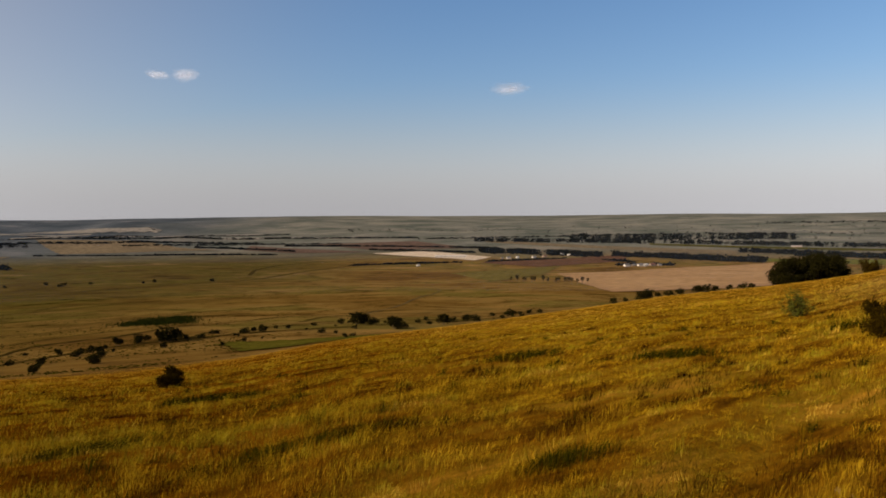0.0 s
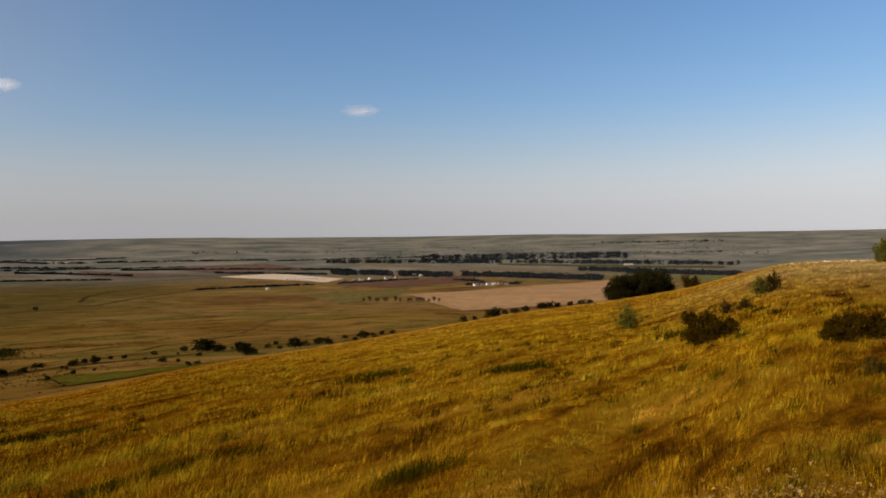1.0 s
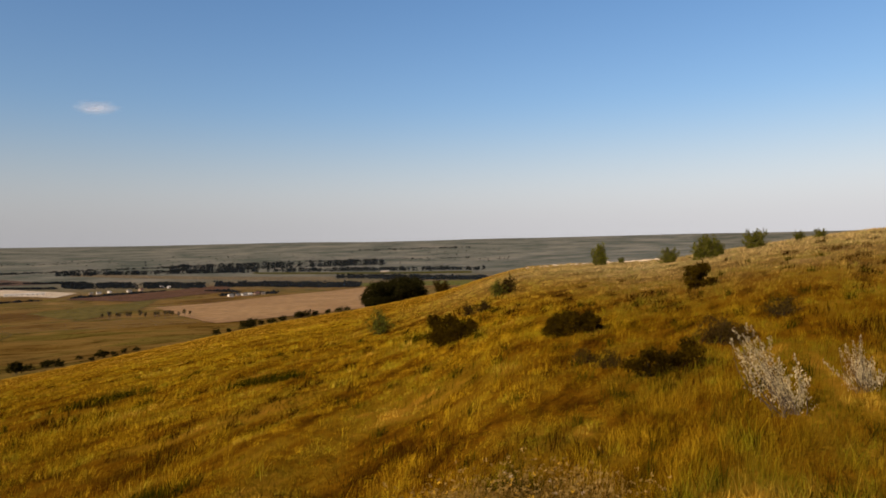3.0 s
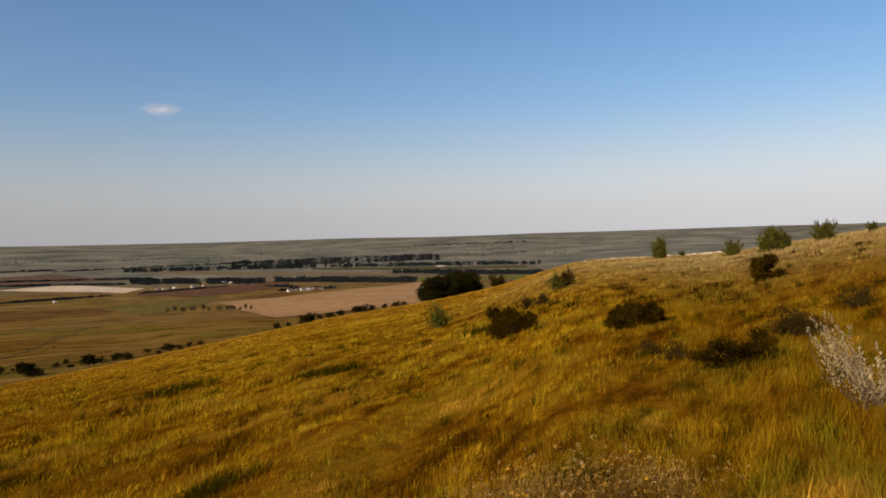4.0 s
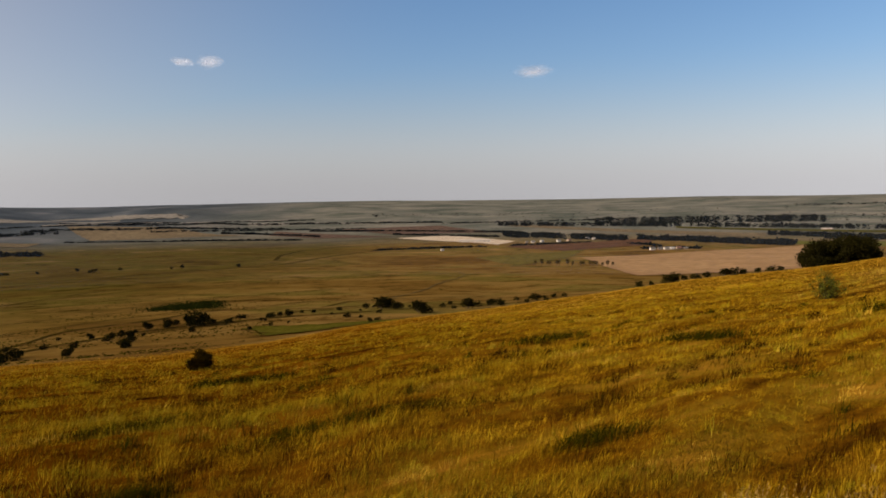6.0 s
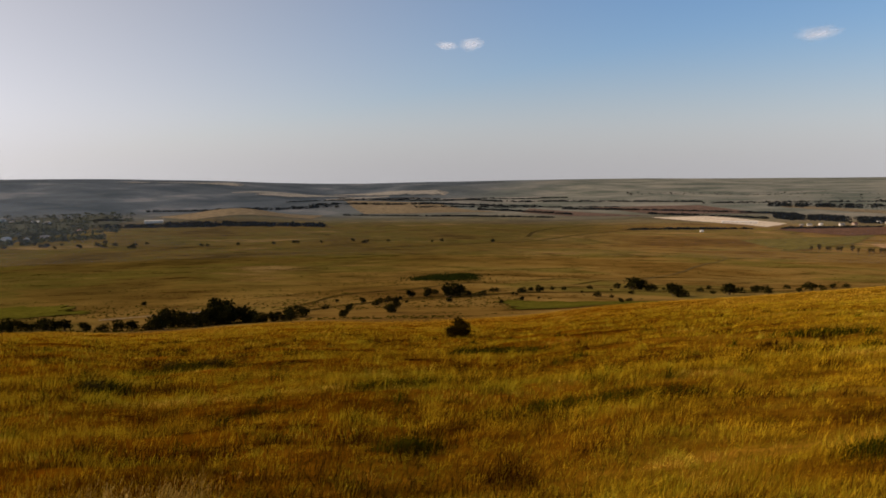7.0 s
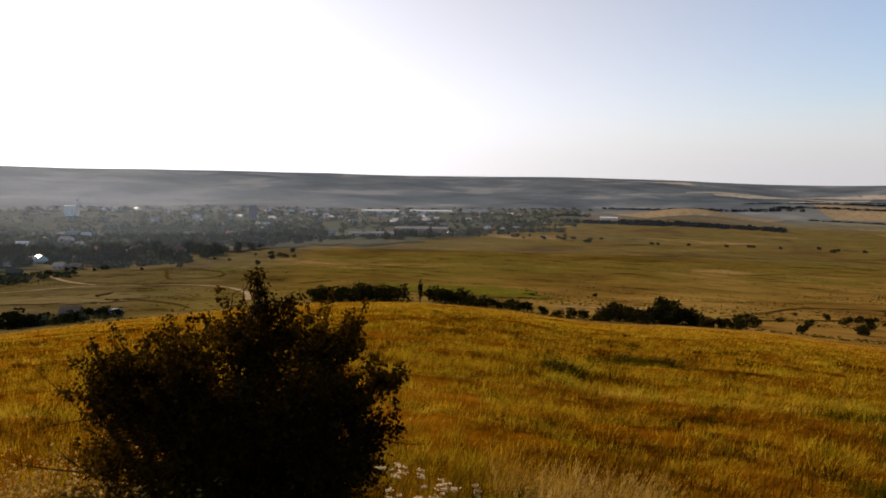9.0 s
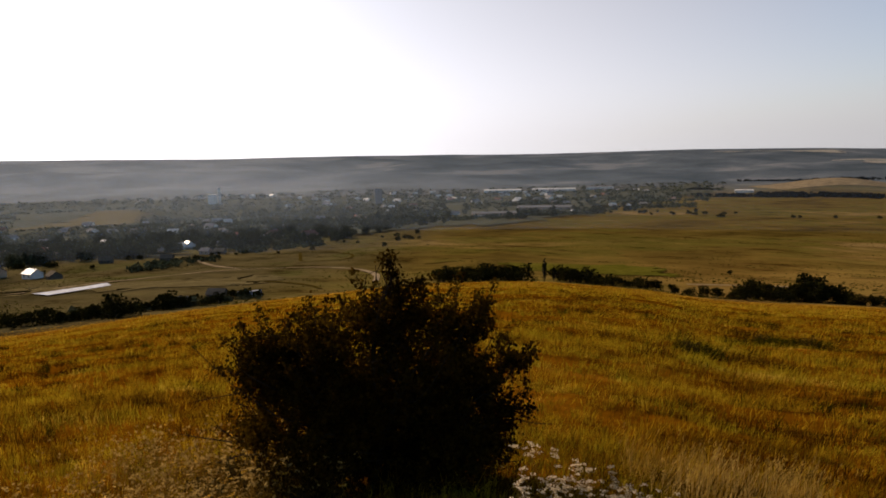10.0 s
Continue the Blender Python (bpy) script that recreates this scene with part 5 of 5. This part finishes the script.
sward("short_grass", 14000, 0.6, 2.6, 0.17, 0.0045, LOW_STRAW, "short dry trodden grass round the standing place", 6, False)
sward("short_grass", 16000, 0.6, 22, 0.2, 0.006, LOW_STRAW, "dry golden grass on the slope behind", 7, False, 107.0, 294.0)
tussocks("tussock_grass", 13000, 17, 2.4, 15, 0.24, 0.0034, STRAW, "dry golden tussock grass on the near slope", 2, True)
tussocks("slope_tussocks", 22000, 12, 13, 60, 0.24, 0.0036, STRAW, "golden tussock grass farther down the slope", 3, False, 1.0)
tussocks("hill_grass", 13000, 10, 48, 175, 0.22, 0.0038, HILL_STRAW, "dry golden grass on the falling hillside", 4, False, 1.0)


def valley_tufts(name, count, r0, r1, tall, mat, label, seed, gate):
    """Coarse tufts on the valley floor, in long drifts."""
    rng = np.random.default_rng(seed)
    x, y, r = strewn(count * 3, r0, r1, rng, 1.0)
    keep = (drift(x, y, 34, seed) + 0.8 * drift(x, y, 11, seed + 1) + 0.4 * drift(x, y, 4, seed + 2) + gate * rng.normal(size=len(x))).argsort()[-count:]
    x, y, r = x[keep], y[keep], r[keep]
    low = heights(x, y) < -27
    x, y, r = x[low], y[low], r[low]
    n = len(x)
    h = tall * (0.4 + 0.8 * rng.random(n)) * np.maximum(1, r / 500) ** 0.5
    blade_mesh(name, x, y, h, h * (2.0 + 3.0 * rng.random(n)), rng.normal(size=(n, 2)) * 0.3, mat, label, rng, False)


valley_tufts("valley_weeds", 30000, 185, 800, 0.26, SEDGE, "dark weeds in drifts on the valley floor", 61, 0.12)


def sedge_drift(heading0, r0, heading1, r1, count, deep, tall, seed):
    """A dark green drift of sedge and weeds; some are laid to deepen shade."""
    rng = np.random.default_rng(seed)
    a, b = spot(heading0, r0), spot(heading1, r1)
    count = int(count * 1.2)
    t = rng.random(count) * 2.0 - 0.5
    x = a.x + (b.x - a.x) * t + rng.normal(size=count) * deep
    y = a.y + (b.y - a.y) * t + rng.normal(size=count) * deep
    thick = drift(x, y, 0.9, seed) + 0.5 * drift(x, y, 0.35, seed + 1) - 1.1 * np.abs(t - 0.5) + 0.25 * rng.normal(size=count)
    keep = thick.argsort()[count // 2:]
    x, y, count = x[keep], y[keep], len(keep)
    h = tall * 0.8 * (0.4 + 0.6 * rng.random(count))
    r = np.hypot(x, y)
    blade_mesh("sedge_drift", x, y, h, 0.008 * np.maximum(1, r / 9), WIND + rng.normal(size=(count, 2)) * 0.4, SEDGE, "dark green sedge drift that darkens the ground", rng, True)


def tuft_patches(name, count, each, r0, r1, tall, mat, label, seed, long=0.5, power=0.9):
    """Ragged little patches of other grass, weeds and painted-in shade, stretched along the slope's drifts."""
    rng = np.random.default_rng(seed)
    x, y, r = strewn(count * 3, r0, r1, rng, power)
    keep = (drift(x, y, 2.2, seed) + 0.6 * drift(x, y, 0.8, seed + 1) + 0.35 * rng.normal(size=len(x))).argsort()[-count:]
    x, y, r = (np.repeat(k[keep], each) for k in (x, y, r))
    n = len(x)
    size = np.repeat(0.35 + 0.9 * rng.random(count) ** 2, each) * np.maximum(1, r / 16) ** 0.5
    u, v = rng.normal(size=n) * long * 0.5 * size, rng.normal(size=n) * long * 0.2 * size
    x, y = x + u * 0.82 - v * 0.57, y + u * 0.57 + v * 0.82
    h = tall * (0.4 + 0.7 * rng.random(n)) * np.exp(-(u / (long * size)) ** 2) * grazed(x)
    w = 0.0045 * (0.7 + 0.6 * rng.random(n)) * np.maximum(1, r / 6)
    blade_mesh(name, x, y, h, w, WIND + rng.normal(size=(n, 2)) * 0.35, mat, label, rng, True)


# These dark blades draw drift shadows besides a few real dark clumps.
tuft_patches("withered_tufts", 760, 50, 4.0, 42, 0.27, DARK_TUFT, "dark tufts and painted drift shade in the golden grass", 301, 0.85)
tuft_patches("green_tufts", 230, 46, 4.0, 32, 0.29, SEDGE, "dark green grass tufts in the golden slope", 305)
tuft_patches("golden_tufts", 420, 40, 4.0, 30, 0.30, STRAW, "long golden grass tufts on the slope", 309)


# Added dark blades deepen the great bush's cast shadow by their colour.
sedge_drift(65.5, 4.55, 55.0, 4.45, 2400, 0.13, 0.36, 260)


def reed_bed(heading, r, wide, deep, count, seed):
    rng = np.random.default_rng(seed)
    c, a = spot(heading, r), radians(heading)
    u, v = rng.normal(size=count) * wide / 2.5, rng.normal(size=count) * deep / 2.5
    x, y = c.x + u * math.cos(a) - v * math.sin(a), c.y + u * math.sin(a) + v * math.cos(a)
    blade_mesh("reed_bed", x, y, 1.3 * (0.5 + 0.7 * rng.random(count)), np.full(count, 0.5), rng.normal(size=(count, 2)) * 0.3, REED, "dark green reed bed in the dry valley", rng, False)


reed_bed(21.7, 420, 22, 30, 2400, 91)
reed_bed(20.2, 432, 12, 20, 800, 92)
reed_bed(23.2, 408, 9, 12, 400, 93)


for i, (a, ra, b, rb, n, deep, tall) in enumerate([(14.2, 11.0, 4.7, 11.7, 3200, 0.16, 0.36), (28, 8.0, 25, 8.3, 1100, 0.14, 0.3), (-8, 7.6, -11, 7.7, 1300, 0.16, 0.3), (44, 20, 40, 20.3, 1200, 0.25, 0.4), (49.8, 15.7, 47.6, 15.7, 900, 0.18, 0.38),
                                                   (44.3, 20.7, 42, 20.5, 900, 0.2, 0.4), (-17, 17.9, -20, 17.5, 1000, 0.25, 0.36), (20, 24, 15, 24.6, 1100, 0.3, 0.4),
                                                   # the last of these fills the dark gap behind the herbs
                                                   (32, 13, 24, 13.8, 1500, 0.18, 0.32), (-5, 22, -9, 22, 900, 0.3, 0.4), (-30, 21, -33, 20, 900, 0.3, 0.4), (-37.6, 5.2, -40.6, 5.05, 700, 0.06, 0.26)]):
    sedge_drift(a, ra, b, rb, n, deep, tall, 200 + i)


def wild_herbs(name, count, h0, h1, r0, r1, seed, label, heads, tall=0.10, bloom=0.006):
    """Dry herbs with small flower heads: stems, leaves and heads."""
    rng = np.random.default_rng(seed)
    x, y, r = strewn(count, r0, r1, rng, 1.0, h0, h1)
    middle = np.sin(math.pi * np.clip((np.degrees(np.arctan2(-x, y)) - h0) / (h1 - h0), 0, 1)) ** 0.5
    keep = r < r0 + (r1 - r0) * (middle * (0.6 + 0.6 * drift(x, y, 0.5, seed)) + 0.18 * rng.normal(size=count))
    x, y, r, count = x[keep], y[keep], r[keep], int(keep.sum())
    h = tall + 0.30 * rng.random(count) ** 1.5
    tip = blade_mesh(name, x, y, h, np.full(count, 0.004), WIND + rng.normal(size=(count, 2)) * 0.3, HERB, label, rng, True)
    low = np.stack([x, y, heights(x, y)], -1)
    t = rng.random((count, 2, 1))
    p = (low[:, None] * (1 - t) + tip[:, None] * t).reshape(-1, 3) + rng.normal(size=(count * 2, 3)) * 0.02
    v, f = diamonds(p, 0.02 + 0.02 * rng.random(len(p)), rng, 0.4)
    tagged(new("herb_leaves", grid_mesh("herb_leaves", v, f, HERB)), "small brown leaves of dry herbs", "herbs", kind="stuff")
    for mat, share, label2 in heads:
        pick = tip[rng.random(count) < share]
        p = np.repeat(pick, 7, 0) + rng.normal(size=(len(pick) * 7, 3)) * [0.008, 0.008, 0.005]
        v, f = diamonds(p, bloom * (1 + rng.random(len(p))), rng, 0.9)
        tagged(new("flower_heads", grid_mesh("flower_heads", v, f, mat)), label2, "flowers", kind="stuff")


HEADS_OF = ((PETAL, 0.012, "small cream flower heads of dry herbs"), (YELLOW, 0.05, "small yellow flower heads of dry herbs"), (SEED, 0.45, "pale seed heads of dry herbs"))
wild_herbs("wild_herbs", 2600, -50, -24, 4.2, 5.1, 31, "brown dry flowering herbs near the path", HEADS_OF, 0.10, 0.008)
wild_herbs("wild_herbs", 1400, 46, 66, 4.2, 5.2, 32, "brown dry flowering herbs beside the bush", HEADS_OF[1:])
wild_herbs("wild_herbs", 9000, 78, 116, 5.3, 8.4, 33, "brown dry herbs beside the bush", (HEADS_OF[1], (SEED, 0.75, "pale seed heads of dry herbs")), 0.22, 0.010)


def feather_grass(h0, h1, r0, r1, count, seed, tall):
    """Tall pale grass with feathery heads that nod with the wind."""
    rng = np.random.default_rng(seed)
    x, y, r = strewn(count * 2, r0, r1, rng, 1.0, h0, h1)
    keep = (drift(x, y, 0.45, seed) + 0.5 * drift(x, y, 0.18, seed + 1) + 0.3 * rng.normal(size=len(x))).argsort()[-count:]
    x, y = x[keep], y[keep]
    h = tall * (0.5 + 0.6 * rng.random(count))
    lean = WIND * 0.8 + rng.normal(size=(count, 2)) * 0.24
    tip = blade_mesh("feather_grass", x, y, h, np.full(count, 0.0032), lean, FEATHER, "pale feather grass with nodding heads", rng, True)
    pick = tip[rng.random(count) < 0.4]
    p = np.repeat(pick, 4, 0)
    k = np.tile(np.arange(4), len(pick))[:, None]
    p = p - k * [0.006, 0.002, 0.016] + rng.normal(size=p.shape) * 0.004
    way = np.tile([0.35, 0.1, 1.0], (len(p), 1))
    v, f = diamonds(p, 0.022 + 0.014 * rng.random(len(p)), rng, 0.24, way)
    tagged(new("feather_heads", grid_mesh("feather_heads", v, f, FEATHER)), "pale feathery grass heads", "grass", kind="stuff")


feather_grass(42, 56, 5.2, 6.6, 850, 41, 0.40)
feather_grass(40, 52, 4.6, 5.4, 400, 42, 0.32)
feather_grass(-36, -20, 4.25, 5.2, 1500, 43, 0.26)
feather_grass(-47, -34, 4.6, 5.2, 500, 44, 0.22)


def yarrow(heading, r, stems, tall, seed):
    """A clump of stiff stems that branch into flat heads of small pale flowers."""
    rng = np.random.default_rng(seed)
    thing = new("yarrow")
    lines, heads = [], []
    for i in range(stems):
        g = rng.random() * 2 * math.pi
        top = np.array([math.cos(g), math.sin(g), 0]) * (0.05 + 0.09 * rng.random()) + [0.04, 0, tall * (0.62 + 0.38 * rng.random())]
        line = bough((0.03 * rng.normal(), 0.03 * rng.normal(), -0.04), top - [0, 0, 0.05], 0.0024, 0.0016, rng, 0.04, 5)
        lines.append(line)
        for k in range(6):
            end = top + rng.normal(size=3) * [0.036, 0.036, 0.030]
            lines.append(bough(line[-1][0], end, 0.0014, 0.001, rng, 0.05, 2))
            heads.append(end)
    v, f = tubes(lines, 4)
    part("stem", grid_mesh("stem", v, f, HERB, True), thing)
    p = np.repeat(np.array(heads), 14, 0) + rng.normal(size=(len(heads) * 14, 3)) * [0.010, 0.010, 0.003]
    v, f = diamonds(p, 0.007 + 0.006 * rng.random(len(p)), rng, 0.9)
    tagged(part("flower_heads", grid_mesh("flower_heads", v, f, PETAL), thing), kind="stuff")
    thing.matrix_basis = at(heading, r)
    tagged(thing, "clump of pale dried yarrow on stiff stems", "flowers", "yarrow clumps")


for heading, r, stems, tall, seed in ((63.4, 4.25, 11, 0.64, 51), (61.6, 4.20, 5, 0.52, 52), (59.6, 4.22, 6, 0.54, 53), (57.6, 4.15, 5, 0.50, 54), (55.4, 4.20, 4, 0.46, 55), (65.2, 4.10, 3, 0.46, 56)):
    yarrow(heading, r, stems, tall, seed)


# ---- clouds ----
def cloud_material():
    """Bright scattering stuff, thin and ragged towards the cloud's rim."""
    m = bpy.data.materials.new("cloud")
    m.use_nodes = True
    n, l = m.node_tree.nodes, m.node_tree.links
    n.remove(n["Principled BSDF"])
    place, flat, size, body, ragged = (n.new("ShaderNode" + k) for k in ("TexCoord", "Mapping", "VectorMath", "MapRange", "TexNoise"))
    flat.inputs["Scale"].default_value = (1, 0, 1)
    size.operation = "LENGTH"
    ragged.inputs["Scale"].default_value, ragged.inputs["Detail"].default_value, ragged.inputs["Roughness"].default_value = 2.2, 6, 0.65
    l.new(place.outputs["Object"], flat.inputs["Vector"]), l.new(flat.outputs[0], size.inputs[0])
    l.new(flat.outputs[0], ragged.inputs["Vector"])
    reach = n.new("ShaderNodeMath")
    reach.operation = "MULTIPLY_ADD"
    reach.inputs[1].default_value = -1.0
    l.new(ragged.outputs["Fac"], reach.inputs[0]), l.new(size.outputs["Value"], reach.inputs[2])
    body.interpolation_type = "SMOOTHSTEP"
    for k, v in (("From Min", -0.42), ("From Max", 0.32), ("To Min", 0.27), ("To Max", 0.0)):
        body.inputs[k].default_value = v
    l.new(reach.outputs[0], body.inputs["Value"])
    clear, front, behind, both, mix = (n.new("ShaderNode" + k) for k in ("BsdfTransparent", "BsdfDiffuse", "BsdfTranslucent", "MixShader", "MixShader"))
    for b in (front, behind):
        b.inputs["Color"].default_value = (0.95, 0.95, 0.95, 1)
    l.new(front.outputs[0], both.inputs[1]), l.new(behind.outputs[0], both.inputs[2])
    l.new(body.outputs[0], mix.inputs[0]), l.new(clear.outputs[0], mix.inputs[1]), l.new(both.outputs[0], mix.inputs[2])
    l.new(mix.outputs[0], n["Material Output"].inputs["Surface"])
    return m


PUFF = cloud_material()


def cloud(heading, dip, wide, tall, tilt, seed):
    """A small fair-weather cloud: an uneven puff, longer than high."""
    bm = bmesh.new()
    bmesh.ops.create_icosphere(bm, subdivisions=4, radius=1.0)
    for v in bm.verts:
        v.co *= 1 + 0.3 * noise.noise(v.co * 1.7 + Vector((seed * 5.0, 0, 0)))
    me = bpy.data.meshes.new("cloud")
    for f in bm.faces:
        f.smooth = True
    bm.to_mesh(me), bm.free()
    me.materials.append(PUFF)
    ob = new("cloud", me)
    # the broad side is turned half to the sun
    ob.matrix_basis = Matrix.Translation(bearing(heading, dip) * 4300) @ pose(0, 0, 0, 0, -tilt, heading + 48) @ Matrix.Diagonal((wide / 2, 30, tall / 2, 1))
    tagged(ob, "small thin white fair-weather cloud", "cloud")


cloud(19.5, 11.2, 235, 105, 12, 2)
cloud(21.4, 11.1, 200, 66, -2, 5)
cloud(-5.3, 10.67, 430, 110, 8, 4)


# ---- haze over the valley ----
def haze_material(name, much_of, y0=None, y1=None):
    """Thin smoke and dust: scatters a little light, less of it higher up."""
    m = bpy.data.materials.new(name)
    m.use_nodes = True
    n, l = m.node_tree.nodes, m.node_tree.links
    n.remove(n["Principled BSDF"])
    place, split, fade, drifts, much = (n.new("ShaderNode" + k) for k in ("NewGeometry", "SeparateXYZ", "MapRange", "TexNoise", "Math"))
    drifts.inputs["Scale"].default_value, drifts.inputs["Detail"].default_value = 0.0022, 4
    fade.interpolation_type = "SMOOTHSTEP"
    for k, v in (("From Min", -70.0), ("From Max", 90.0), ("To Min", much_of), ("To Max", 0.0)):
        fade.inputs[k].default_value = v
    much.operation = "MULTIPLY"
    l.new(place.outputs["Position"], split.inputs[0]), l.new(place.outputs["Position"], drifts.inputs["Vector"])
    l.new(split.outputs["Z"], fade.inputs["Value"])
    l.new(fade.outputs[0], much.inputs[0]), l.new(drifts.outputs["Fac"], much.inputs[1])
    amount = much.outputs[0]
    for axis, a, b, low, high in (("Y", 1300.0, 100.0, 0.05, 1.45),) if y0 is None else (("Y", y0, y1, 0.0, 1.0),):
        side, times = n.new("ShaderNodeMapRange"), n.new("ShaderNodeMath")
        side.interpolation_type, times.operation = "SMOOTHSTEP", "MULTIPLY"
        for k, v in (("From Min", a), ("From Max", b), ("To Min", low), ("To Max", high)):
            side.inputs[k].default_value = v
        l.new(split.outputs[axis], side.inputs["Value"])
        l.new(amount, times.inputs[0]), l.new(side.outputs[0], times.inputs[1])
        amount = times.outputs[0]
    clear, front, behind, both, mix = (n.new("ShaderNode" + k) for k in ("BsdfTransparent", "BsdfDiffuse", "BsdfTranslucent", "MixShader", "MixShader"))
    for b in (front, behind):
        b.inputs["Color"].default_value = (0.66, 0.83, 1.0, 1)
    l.new(front.outputs[0], both.inputs[1]), l.new(behind.outputs[0], both.inputs[2])
    l.new(amount, mix.inputs[0]), l.new(clear.outputs[0], mix.inputs[1]), l.new(both.outputs[0], mix.inputs[2])
    l.new(mix.outputs[0], n["Material Output"].inputs["Surface"])
    return m


HAZE, SMOKE = haze_material("haze", 0.038), haze_material("smoke", 0.042, 260.0, 0.0)
for r in (490, 720, 1020, 1400, 1900, 2600, 3400):
    h = np.radians(np.arange(-50 if r > 500 else 40, 121, 3.0))
    x, y = -np.sin(h) * r, np.cos(h) * r
    low = heights(x, y) - 3
    verts = np.concatenate([np.stack([x, y, low + (95 - low) * k / 8], -1) for k in range(9)])
    n = len(h)
    i, j = np.meshgrid(np.arange(8), np.arange(n - 1), indexing="ij")
    faces = np.stack([i * n + j, i * n + j + 1, (i + 1) * n + j + 1, (i + 1) * n + j], -1).reshape(-1, 4)
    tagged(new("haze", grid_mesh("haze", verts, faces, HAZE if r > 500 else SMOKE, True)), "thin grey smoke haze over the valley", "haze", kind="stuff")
